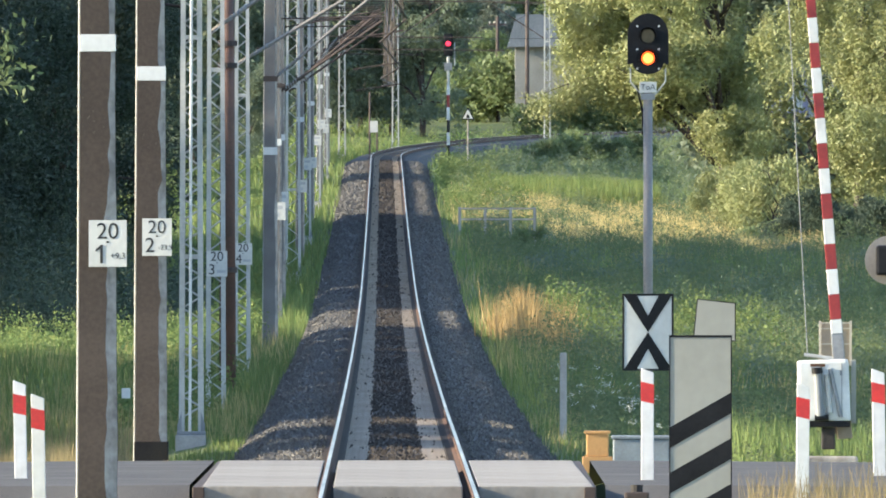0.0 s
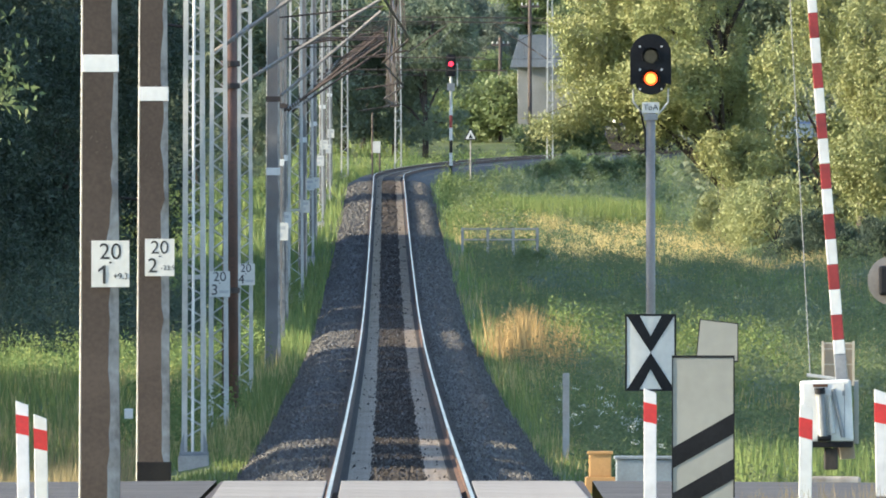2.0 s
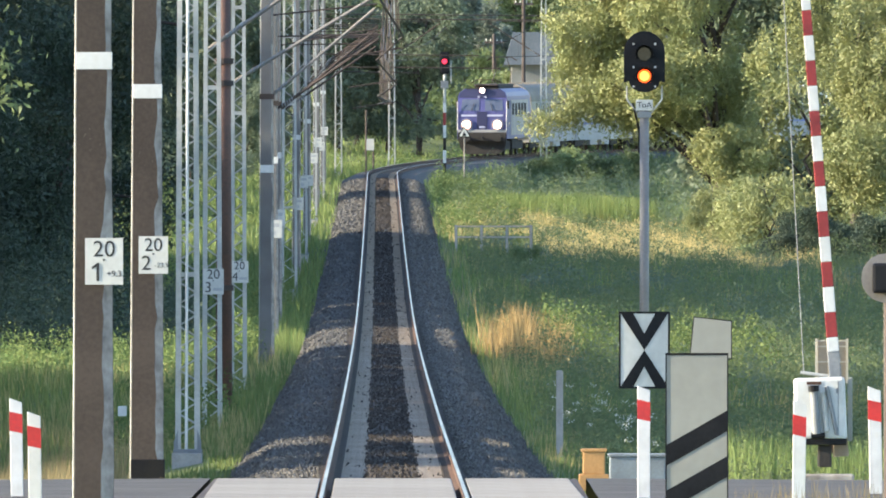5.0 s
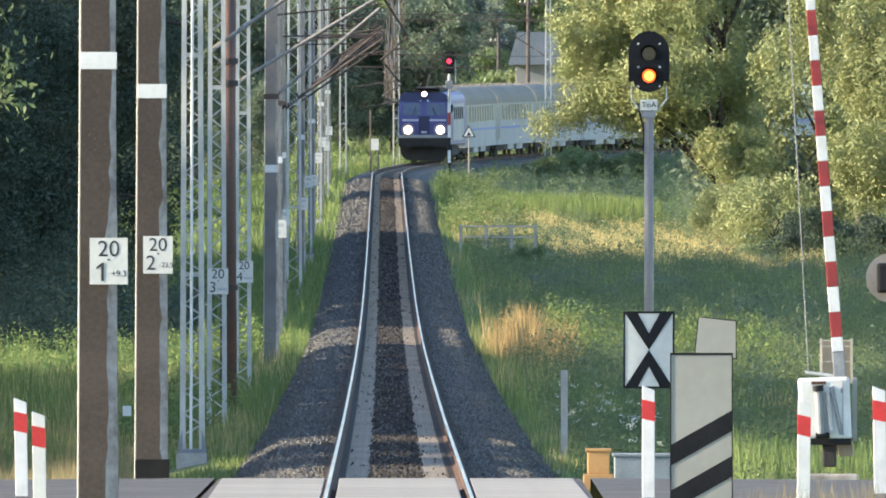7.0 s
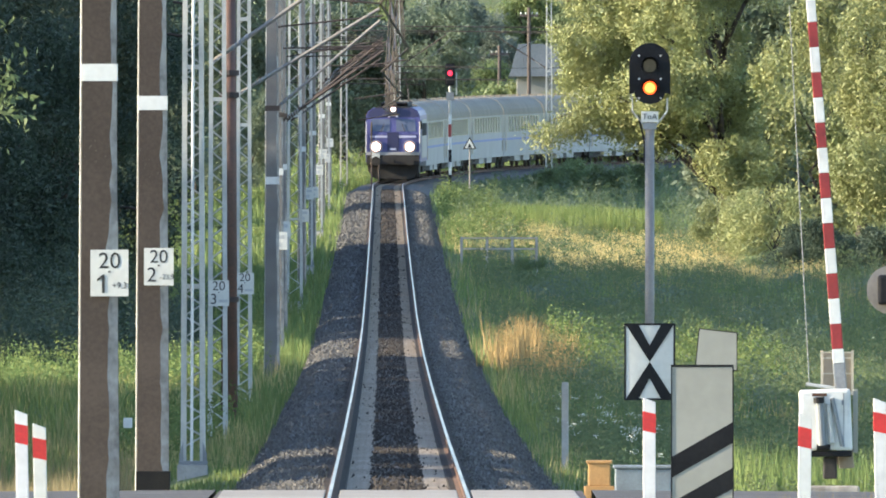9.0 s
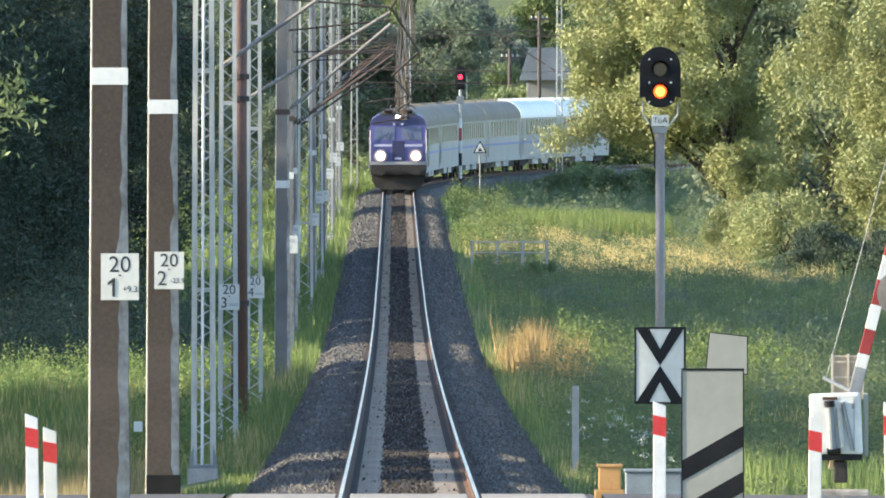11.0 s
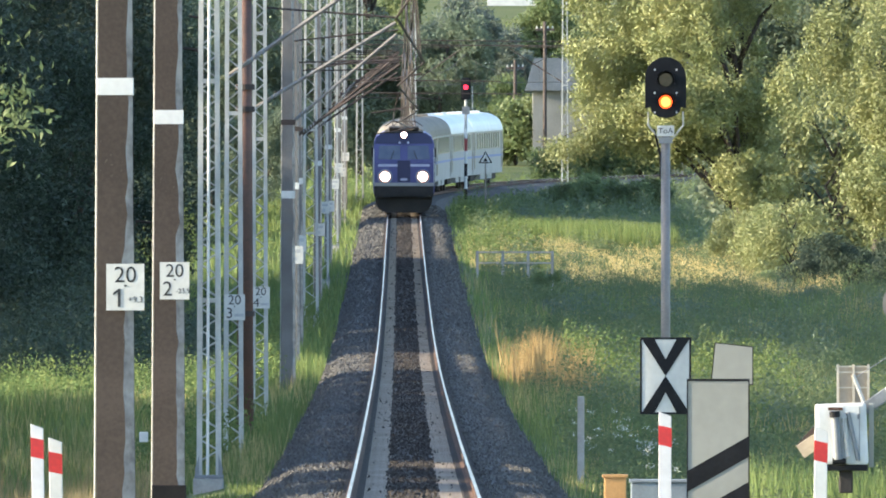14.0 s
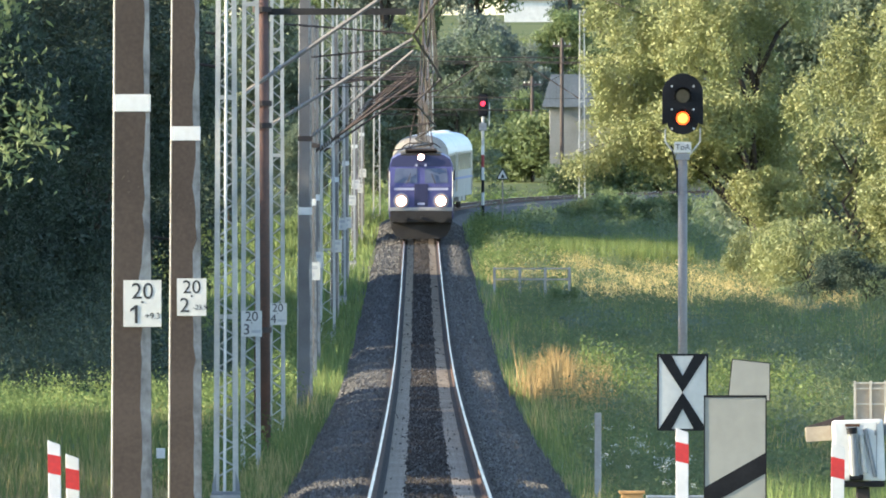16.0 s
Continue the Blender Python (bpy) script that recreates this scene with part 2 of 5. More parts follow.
def thing(name, label, category, at=(0, 0, 0), group="", kind="", turn=0.0):
    ob = new(name)
    ob.matrix_basis = pose(*at, 0, 0, turn)
    return tagged(ob, label, category, group, kind)


def solid(name, bm, material, label, category, at=(0, 0, 0), group="", kind="", smooth=False):
    ob = new(name, bm if isinstance(bm, bpy.types.Mesh) else mesh_of(name, bm, material, smooth))
    ob.location = at
    return tagged(ob, label, category, group, kind)


def raw(name, verts, faces_n, material):
    """A mesh of many loose polygons with faces_n corners each."""
    verts = np.asarray(verts, dtype=np.float32)
    n = len(verts)
    me = bpy.data.meshes.new(name)
    me.vertices.add(n)
    me.vertices.foreach_set("co", verts.ravel())
    me.loops.add(n)
    me.loops.foreach_set("vertex_index", np.arange(n, dtype=np.int32))
    me.polygons.add(n // faces_n)
    me.polygons.foreach_set("loop_start", np.arange(0, n, faces_n, dtype=np.int32))
    me.materials.append(M[material])
    me.update(calc_edges=True)
    return me


def letters(body, size, material, parent, at, name="lettering"):
    cu = bpy.data.curves.new("text", "FONT")
    cu.body, cu.size, cu.align_x, cu.align_y, cu.extrude = body, size, "CENTER", "CENTER", 0.001
    tmp = bpy.data.objects.new("text", cu)
    me = bpy.data.meshes.new_from_object(tmp)
    bpy.data.objects.remove(tmp)
    me.transform(Matrix.Rotation(radians(90), 4, "X"))
    me.materials.clear()
    me.materials.append(M[material])
    return part(name, me, material, parent, at=at)


# ---- the line: straight for a kilometre, then a wide bend to the right ----
BEND_START, BEND_R = 1032.0, 1357.0
GRADE = [(-60, 0.0), (300, 0.0), (400, 0.16), (480, 0.40), (560, 0.86), (620, 1.42), (717, 2.42), (802, 3.46), (909, 4.85), (1022, 6.27), (1106, 7.22), (1172, 8.02), (1270, 8.95), (1500, 10.2), (4000, 30.0)]
GY = np.array([g[0] for g in GRADE], float)
GZ = np.array([g[1] for g in GRADE], float)


def rail_z(y):
    return (np.interp(np.asarray(y, float) - 25, GY, GZ) + np.interp(y, GY, GZ) + np.interp(np.asarray(y, float) + 25, GY, GZ)) / 3


def track_x(y):
    y = np.asarray(y, float)
    past = np.clip(y - BEND_START, 0, 600)
    return 0.15 - 0.0029 * y + past ** 2 / (2 * BEND_R)


def ground_z(x, y):
    """Natural ground: level with the road at the crossing, falling away from the embankment, rising with the line."""
    x, y = np.asarray(x, float), np.asarray(y, float)
    d = x - track_x(y)
    a = np.abs(d)
    z = rail_z(y) - 0.55 - 0.55 * np.clip((a - 2.6) / 2.5, 0, 1)
    far = np.clip((a - 5.0) / 10, 0, 1)
    right, left = (d > 0), (d <= 0)
    z = z - np.where(right, 0.5, 0.2) * far * np.clip((y - 300) / 150, 0, 1)
    near = np.clip(1 - np.abs(y - 216) / 55, 0, 1)
    near = near * near * (3 - 2 * near)
    z = z * (1 - near) + near * np.where(a < 2.2, -0.35, -0.14)
    wob = 0.10 * np.sin(x * 0.7 + y * 0.031) * np.sin(y * 0.09 + x * 0.2) + 0.08 * np.sin(y * 0.043 + 1.3)
    z = z + wob * np.clip((a - 3) / 4, 0, 1) * np.clip((np.abs(y - 216) - 20) / 40, 0, 1)
    rise = np.clip((y - 1150) / 600, 0, 1)
    z = z + rise * np.where(left, 6.0, 3.0) * np.clip((a - 4) / 12, 0, 1)
    hill = np.clip((y - 1400) / 280, 0, 1)
    return z + 9.5 * hill * hill * (3 - 2 * hill)


def sheet(name, xs_of, ys, zs_of, material):
    """A strip of ground: rows across the line at each y."""
    rows = [[(x, y, z) for x, z in zip(xs_of(y), zs_of(y))] for y in ys]
    w = len(rows[0])
    me = bpy.data.meshes.new(name)
    me.from_pydata([p for r in rows for p in r], [], [(j * w + i, j * w + i + 1, (j + 1) * w + i + 1, (j + 1) * w + i) for j in range(len(rows) - 1) for i in range(w - 1)])
    me.materials.append(M[material])
    return me


# ---- ground, road, track ----
OFF = np.concatenate([-np.geomspace(4000, 3, 40), np.linspace(-2.6, 2.6, 9), np.geomspace(3, 4000, 40)])
YS = np.concatenate([np.linspace(-400, 150, 12), np.linspace(160, 1300, 286), np.geomspace(1320, 4800, 20)])
solid("ground", sheet("ground", lambda y: float(track_x(y)) + OFF, YS, lambda y: ground_z(float(track_x(y)) + OFF, y), "soil"), "soil",
      "uneven meadow ground with grass and bare soil", "ground", kind="structure")

HALF = [(0.30, -0.148), (0.34, -0.19), (0.585, -0.19), (0.615, -0.145), (0.67, -0.150), (0.84, -0.150), (0.95, -0.155), (1.62, -0.22), (2.05, -0.45), (2.55, -0.78)]
PROFILE = [(-x, z) for x, z in reversed(HALF)] + [(0.0, -0.14)] + HALF
BY = np.concatenate([np.linspace(-30, 190, 12), np.arange(195, 1500, 3.0)])
ballast = solid("ballast", sheet("ballast", lambda y: [float(track_x(y)) + p[0] for p in PROFILE], BY, lambda y: [float(rail_z(y)) + p[1] for p in PROFILE], "ballast"), "ballast",
                "grey crushed stone ballast bed of the railway", "ballast", kind="structure")
ballast.data.materials.append(M["ballast_mid"])
for poly in ballast.data.polygons:
    if 3 <= poly.index % (len(PROFILE) - 1) <= len(PROFILE) - 5:
        poly.material_index = 1

track = thing("railway_track", "single railway track with shiny rail heads on concrete sleepers", "track", kind="structure")
for side in (-1, 1):
    for nm, prof, ma in (("rail_head", [(-0.020, -0.003), (-0.011, 0.0), (0.011, 0.0), (0.020, -0.003)], "rail_head"),
                         ("rail_web", [(-0.075, -0.17), (-0.07, -0.155), (-0.012, -0.13), (-0.012, -0.045), (-0.036, -0.036), (-0.034, -0.013), (-0.027, -0.0062), (0.027, -0.0062), (0.034, -0.013), (0.036, -0.036), (0.012, -0.045), (0.012, -0.13), (0.07, -0.155), (0.075, -0.17)], "rail_web")):
        part(nm, sheet(nm, lambda y: [float(track_x(y)) + side * 0.7525 + p[0] for p in prof], np.concatenate([np.linspace(-30, 190, 8), np.arange(196, 1500, 4.0)]),
                       lambda y: [float(rail_z(y)) + p[1] for p in prof], ma), ma, track)


def sleeper_mesh():
    bm = outline(B(), [(-1.25, -0.36), (1.25, -0.36), (1.25, -0.20), (0.95, -0.165), (0.6, -0.160), (0.5, -0.152), (0.3, -0.152), (0.22, -0.2), (-0.22, -0.2), (-0.3, -0.152), (-0.5, -0.152), (-0.6, -0.160), (-0.95, -0.165), (-1.25, -0.20)], -0.13, 0.13)
    return mesh_of("sleeper", bm, "sleeper")


SLEEPER = sleeper_mesh()

# crossing panels between and beside the rails
crossing = thing("level_crossing", "pale concrete level crossing panels between and beside the rails", "level crossing", kind="structure")


def crossing_panel(w):
    return mesh_of("panel", box(B(), -w / 2, w / 2, 0.01, 2.84, -0.16, 0, 0.012), "panel")


mid_panel, side_panel = crossing_panel(1.30), crossing_panel(1.16)
for i in range(8):
    y0 = 204.6 + i * 2.86
    for dx, me in ((0, mid_panel), (-1.385, side_panel), (1.385, side_panel)):
        p = part("panel", me, "panel", crossing, at=(float(track_x(y0)) + dx, y0, -0.012))
        p.rotation_euler = (0, 0, 0.0029)
bm = B()
for sx in (-1.97, 1.97):
    box(bm, sx - 0.06, sx + 0.06, 204.5, 227.6, -0.20, -0.02, 0.01)
part("edge_beam", bm, "rust", crossing, "rusty steel edge beam", at=(-0.48, 0, 0))


def road_strip(name, x0, x1, label):
    xs = np.linspace(x0, x1, 24)
    def yy(x, k):
        lo, hi = 205.0, 228.0
        return lo + (hi - lo) * k
    me = bpy.data.meshes.new(name)
    vs, fs = [], []
    for i, x in enumerate(xs):
        z = -0.03 - 0.05 * min(1, abs(x + 0.5) / 8) - 0.004 * abs(x) * (abs(x) > 8)
        for k in (0, 0.02, 0.5, 0.98, 1):
            vs.append((x, yy(x, k), z + (0.03 if 0.01 < k < 0.99 else -0.25) * (1 if k in (0, 1) else 1)))
    for i in range(len(xs) - 1):
        for j in range(4):
            a = i * 5 + j
            fs.append((a, a + 5, a + 6, a + 1))
    me.from_pydata(vs, [], fs)
    me.materials.append(M["asphalt"])
    return solid(name, me, "asphalt", label, "road", kind="structure")


road_strip("road_west", -60, -2.55, "grey asphalt road that leads up to the crossing")
road_strip("road_east", 1.65, 60, "grey asphalt road that leads away from the crossing")


# ---- overhead line masts ----
ARM_Z = 5.95


def mast_plate(parent, x, y, z, top, low, note, w=0.37, h=0.45):
    """Enamel number plate with its figures."""
    pl = part("number_plate", outline(B(), [(-w / 2, -h / 2), (w / 2, -h / 2), (w / 2, h / 2), (-w / 2, h / 2)], -0.006, 0.006), "plate", parent, "white enamel number plate", at=(x, y, z))
    if top:
        letters(top, 0.225, "ink", pl, (0, -0.0075, 0.115))
        if low == "1":
            part("lettering", outline(B(), [(0, -0.09), (0.028, -0.09), (0.028, 0.09), (0.008, 0.09), (-0.045, 0.05), (-0.045, 0.024), (0, 0.052)], -0.003, 0.001), "ink", pl, at=(-0.075, -0.0075, -0.105))
        else:
            letters(low, 0.25, "ink", pl, (-0.085, -0.0075, -0.105))
        if note == "bars":
            part("small_print", box(B(), -0.005, 0.15, -0.010, -0.007, -0.155, -0.105), "grey_ink", pl)
        else:
            letters(note, 0.085, "ink", pl, (0.10, -0.0075, -0.125))
        part("dot", box(B(), -0.012, 0.012, -0.010, -0.007, 0.005, 0.022), "ink", pl)
    else:
        part("small_print", box(B(), -0.11, 0.11, -0.010, -0.007, 0.05, 0.14), "grey_ink", pl)
        part("small_print", box(B(), -0.13, 0.02, -0.010, -0.007, -0.15, -0.05), "grey_ink", pl)
    return pl


def bracket(parent, reach, z, slack=0.0, dark=False):
    """Cantilever: raking tube, stay, steady arm and insulators; reach is the way from the mast to the wire."""
    m = "rust" if dark else "post_grey"
    arm = part("cantilever", rod(B(), (-0.12, 0, z), (reach - 0.25, 0, z + 1.95 + slack), 0.034, seg=8), m, parent, "raking cantilever tube")
    part("stay", rod(B(), (0.1, 0, z + 2.0), (reach - 0.2, 0, z + 2.05 + slack), 0.020, seg=6), "rust", arm)
    if not dark:
        part("steady_arm", rod(B(), (reach + 0.2, 0, z + 0.05), (reach - 0.75, 0, z - 0.1), 0.014, seg=6), "rust", arm)
    bm = B()
    for k in range(5):
        f = 0.13 + k * 0.022
        c = Vector((-0.12 + (reach - 0.13) * f, 0, z + (1.95 + slack) * f))
        bmesh.ops.create_uvsphere(bm, u_segments=8, v_segments=5, radius=0.046, matrix=Matrix.Translation(c) @ Matrix.Diagonal((0.6, 1, 1, 1)))
    part("insulator", bm, "grey", arm, "grey ribbed insulator")
    return arm


def concrete_mast(at, label, height=10.5, w0=0.36, w1=0.27, band_z=None, base=False, turn=0.0, clamp=True, skin="pole", spall=0.5):
    """Tapered concrete mast with a chamfered, spalled edge."""
    m = thing("overhead_line_mast", label, "mast", at, "masts of the overhead line", turn=turn)
    bm = B()
    n = 60
    ring = []
    for i in range(n + 1):
        t = i / n
        w = w0 + (w1 - w0) * t
        z = -0.6 + (height + 0.6) * t
        j = 0.008
        c = 0.022 + spall * ((0.06 if z < 3.3 else 0.014) + 0.11 * abs(noise.noise((at[1], z * 0.9, 0))) + 0.05 * noise.noise((at[1], z * 3.3, 3)))
        pts = [(-w / 2, -w / 2), (w / 2 - c, -w / 2), (w / 2, -w / 2 + c), (w / 2, w / 2), (-w / 2, w / 2)]
        ring.append([bm.verts.new((x + j * noise.noise((x * 9, at[1], z * 2.2)), y, z)) for x, y in pts])
    for a, b in zip(ring, ring[1:]):
        for k in range(5):
            f = bm.faces.new((a[k], a[(k + 1) % 5], b[(k + 1) % 5], b[k]))
            f.material_index = 1 if k == 1 else 0
    bm.faces.new(list(reversed(ring[0])))
    bm.faces.new(ring[-1])
    bmesh.ops.recalc_face_normals(bm, faces=bm.faces)
    s = part("shaft", bm, skin, m)
    s.data.materials.append(M["pole_edge"])
    if band_z is not None:
        w = w0 + (w1 - w0) * (band_z + 0.6) / (height + 0.6) + 0.012
        part("white_band", box(B(), -w / 2, w / 2, -w / 2, w / 2, band_z - 0.085, band_z + 0.085, 0.003), "white", m, "painted white band")
    if base:
        w = w0 + 0.02
        part("tarred_base", box(B(), -w / 2, w / 2, -w / 2, w / 2, -0.3, 0.24, 0.01), "tar", m, "black tarred base")
    part("earth_wire", rod(B(), (-w0 / 2 - 0.012, -0.05, -0.3), (-w1 / 2 - 0.012, -0.05, height - 0.5), 0.012, seg=6), "galv", m)
    if clamp:
        part("clamp", box(B(), -w1 / 2 - 0.04, w1 / 2 + 0.04, -w1 / 2 - 0.03, w1 / 2 + 0.03, ARM_Z - 0.06, ARM_Z + 0.06), "rust", m)
    return m


def lattice_mast(at, label, height=11.0, w=0.44, d=0.36, foot=True, cable=False, step=0.5):
    """Lattice mast: four angle-iron legs with zigzag lacing on each side."""
    m = thing("overhead_line_mast", label, "mast", at, "masts of the overhead line")
    wt = w * 0.72
    for sx in (-1, 1):
        for sy in (-1, 1):
            bm = B()
            rod(bm, (sx * w / 2, sy * d / 2, 0), (sx * wt / 2, sy * d / 2 * 0.72, height), 0.056, 0.045, seg=4)
            part("leg", bm, "galv", m)
    n = int(height / step)
    for sy in (-1, 1):
        bm = B()
        for i in range(n):
            z0, z1 = i * step + 0.25, (i + 0.5) * step + 0.25
            z2 = (i + 1) * step + 0.25
            k = lambda z: (w + (wt - w) * z / height) / 2
            g = lambda z: sy * d / 2 * (1 - 0.28 * z / height)
            rod(bm, (-k(z0), g(z0), z0), (k(z1), g(z1), z1), 0.013, seg=4)
            rod(bm, (k(z1), g(z1), z1), (-k(z2), g(z2), z2), 0.013, seg=4)
        part("lacing", bm, "galv", m)["kind"] = "stuff"
    for sx in (-1, 1):
        bm = B()
        for i in range(n):
            z0, z1 = i * step + 0.25, (i + 0.5) * step + 0.25
            z2 = (i + 1) * step + 0.25
            k = lambda z: sx * (w + (wt - w) * z / height) / 2
            g = lambda z: d / 2 * (1 - 0.28 * z / height)
            rod(bm, (k(z0), -g(z0), z0), (k(z1), g(z1), z1), 0.013, seg=4)
            rod(bm, (k(z1), g(z1), z1), (k(z2), -g(z2), z2), 0.013, seg=4)
        part("lacing", bm, "galv", m)["kind"] = "stuff"
    for z in (2.6, 5.8, 7.9):
        part("batten", box(B(), -w / 2, w / 2, -d / 2 - 0.012, -d / 2 + 0.012, z - 0.035, z + 0.035), "galv", m)
    if foot:
        part("foot_plate", box(B(), -w / 2 - 0.07, w / 2 + 0.07, -d / 2 - 0.1, d / 2 + 0.1, 0.0, 0.05, 0.01), "grey", m)
        part("foundation", box(B(), -w / 2 - 0.09, w / 2 + 0.07, -d / 2 - 0.2, d / 2 + 0.2, -0.7, -0.004, 0.02), "block", m, "concrete foundation block")
        for sx in (-1, 1):
            part("gusset", outline(B(), [(sx * w / 2, 0.05), (sx * (w / 2 + 0.06), 0.05), (sx * (w / 2 + 0.06), 0.16), (sx * w / 2, 0.34)], -d / 2 - 0.05, -d / 2 - 0.03), "grey", m)
    if cable:
        part("earth_cable", rod(B(), (-0.02, -d / 2 - 0.06, -0.05), (0.02, -d / 2 - 0.06, height), 0.022, seg=8), "white", m, "bright white cable")
    return m


def tube_mast(at, label, height=10.0, r0=0.16, r1=0.11):
    m = thing("overhead_line_mast", label, "mast", at, "masts of the overhead line")
    bm = B()
    rod(bm, (0, 0, -0.4), (0, 0, height), r0, r1, seg=14)
    part("shaft", bm, "rust_red", m, smooth=True)
    for z in (2.2, 5.9, 6.3, 8.0):
        part("collar", rod(B(), (0, 0, z), (0, 0, z + 0.10), r0 + 0.02, seg=14), "rust", m)
    return m


def beside(y, off, drop=-0.30):
    return (float(track_x(y)) + off, y, float(rail_z(y)) + drop)


CONCRETE = "tall weathered brown concrete mast"
m1 = concrete_mast((-3.40, 201, -0.25), CONCRETE + " with a white number plate", 9.0, 0.39, 0.30, band_z=4.66, clamp=False, spall=1.0)
mast_plate(m1, 0.10, -0.215, 2.68, "20", "1", "+9.3", 0.375, 0.46)
m2 = concrete_mast((-3.50, 245, -0.22), CONCRETE + ", black tarred at its foot", 9.0, 0.39, 0.285, band_z=4.67, base=True, clamp=False, spall=1.1)
mast_plate(m2, 0.07, -0.215, 2.70, "20", "2", "-23.9", 0.355, 0.45)
m3 = lattice_mast((-3.66, 297, -0.42), "silvery lattice mast on a concrete foundation block", 11, 0.28, 0.26, cable=True, step=0.32)
m4 = lattice_mast((-3.78, 340, -0.55), "silvery lattice mast with a white number plate", 11, 0.26, 0.26, step=0.36)
mast_plate(m4, 0.02, -0.17, 2.56, "20", "3", "bars", 0.345, 0.43)
bracket(m4, 2.95, ARM_Z + 0.46)
m5 = tube_mast((-3.88, 368, -0.40), "dark rust-brown tubular steel mast")
m6 = lattice_mast((-3.97, 404, -0.55), "silvery lattice mast with a small number plate", 11, 0.26, 0.26, step=0.36)
mast_plate(m6, 0.02, -0.17, 2.65, "20", "4", "bars", 0.36, 0.43)
bracket(m6, 2.95, ARM_Z + 0.46, slack=-0.25)
m7 = concrete_mast(beside(458, -2.68), "slender grey concrete mast with a white band", 9.5, 0.34, 0.24, band_z=4.32, skin="pole_grey")
bracket(m7, 2.68, ARM_Z - 0.17, slack=0.2)
m8 = concrete_mast(beside(517, -2.86), "slender grey concrete mast with a faded number plate", 9.5, 0.30, 0.21, band_z=4.5, skin="pole_grey")
mast_plate(m8, 0.05, -0.2, 2.75, "", "", "", 0.37, 0.45)
bracket(m8, 2.95, ARM_Z - 0.31, dark=True)
m9 = concrete_mast(beside(572, -3.03), "slender grey concrete mast with a faded number plate", 9.5, 0.29, 0.21, band_z=4.5, skin="pole_grey")
mast_plate(m9, 0.05, -0.2, 2.75, "", "", "", 0.36, 0.45)
bracket(m9, 2.95, ARM_Z - 0.35, slack=0.4, dark=True)
m10 = lattice_mast(beside(632, -2.95), "silvery lattice mast beside the far track", 11, 0.42, 0.34, step=0.6)
bracket(m10, 2.95, ARM_Z - 0.3, dark=True)
for yy, kind in ((690, "c"), (735, "l"), (790, "c"), (848, "l"), (905, "c"), (960, "l"), (1015, "c")):
    mk = concrete_mast(beside(yy, -2.95), "slender grey concrete mast far along the line", 9.5, 0.29, 0.21, band_z=4.5, skin="pole_grey") if kind == "c" else lattice_mast(beside(yy, -2.95), "silvery lattice mast far along the line", 10.5, 0.34, 0.3, step=0.8)
    mast_plate(mk, 0.06, -0.2, 2.7 + 0.5 * math.sin(yy), "", "", "", 0.34, 0.42)
    bracket(mk, 2.95, ARM_Z - 0.1, dark=True)
for yy in (1075, 1130, 1162, 1240, 1300):
    mk = lattice_mast(beside(yy, -3.0 if yy < 1150 else 3.0), "thin lattice mast by the far bend", 11, 0.34, 0.3, step=0.9)
    bracket(mk, 2.95 if yy < 1150 else -2.9, ARM_Z, dark=True)

bm = B()
rod(bm, (-0.48, 0, 6.3), (-0.1, 0, 6.24), 0.022, seg=6)
rod(bm, (-0.14, 0, 6.2), (-0.14, 0, 6.75), 0.025, seg=6)
rod(bm, (-0.3, 0, 6.75), (-0.1, 0, 6.72), 0.02, seg=6)
part("tension_bracket", bm, "black", m3, "black tension bracket")
# horizontal beam and counterweight stay between the first steel masts
part("cross_beam", box(B(), 0.1, 2.6, -0.05, 0.05, 7.95, 8.07), "bogie", m5, "dark horizontal steel beam")

# ---- overhead wires: span by span ----
WIRE_Y = [150, 201, 245, 297, 340, 404, 458, 517, 572, 632, 690, 735, 790, 848, 905, 960, 1015, 1075, 1130, 1185, 1240, 1300, 1360]


def overhead_span(a, b, k):
    """Contact wire, sagging messenger wire and droppers of one span."""
    sp = thing("overhead_wire", "brown contact and messenger wires with droppers above the track", "overhead wire", group="spans of the overhead wire")
    sg = 0.2 if k % 2 else -0.2
    def pt(t, hi):
        y = a + (b - a) * t
        x = float(track_x(y)) + sg * (1 - 2 * t) * (0.4 if hi else 1.0)
        z = float(rail_z(y)) + (5.65 if not hi else 7.35 - 4 * 1.05 * t * (1 - t))
        return Vector((x, y, z))
    for nm, hi, r in (("contact_wire", 0, 0.016), ("messenger_wire", 1, 0.018)):
        part(nm, tube(B(), [pt(i / 10, hi) for i in range(11)], r), "wire", sp)
    for i in range(1, 7):
        part("dropper", rod(B(), pt(i / 7, 0), pt(i / 7, 1), 0.007, seg=4), "wire", sp)


for k, (a, b) in enumerate(zip(WIRE_Y, WIRE_Y[1:])):
    overhead_span(a, b, k)
for x0, z0 in ((-3.3, 8.2), (-3.0, 7.7)):
    pts = [(x0 - 0.0029 * y, y, z0 + float(rail_z(y))) for y in np.linspace(190, 1200, 41)]
    solid("feeder_cable", tube(B(), pts, 0.012), "wire", "dark feeder cable strung along the masts", "cable")
# far cross wires over the line
for z0, y, x0, x1 in ((5.6, 985, -9, 3), (6.2, 990, -8, 2), (7.9, 1000, -8, 7), (8.1, 1045, -6, 6), (5.2, 1040, -9, -1)):
    bm = rod(B(), (x0, y, z0 + float(rail_z(y))), (x1, y, z0 - 0.1 + float(rail_z(y))), 0.03, seg=5)
    solid("cross_span", bm, "rust", "dark cross-span wire above the distant line", "cable")


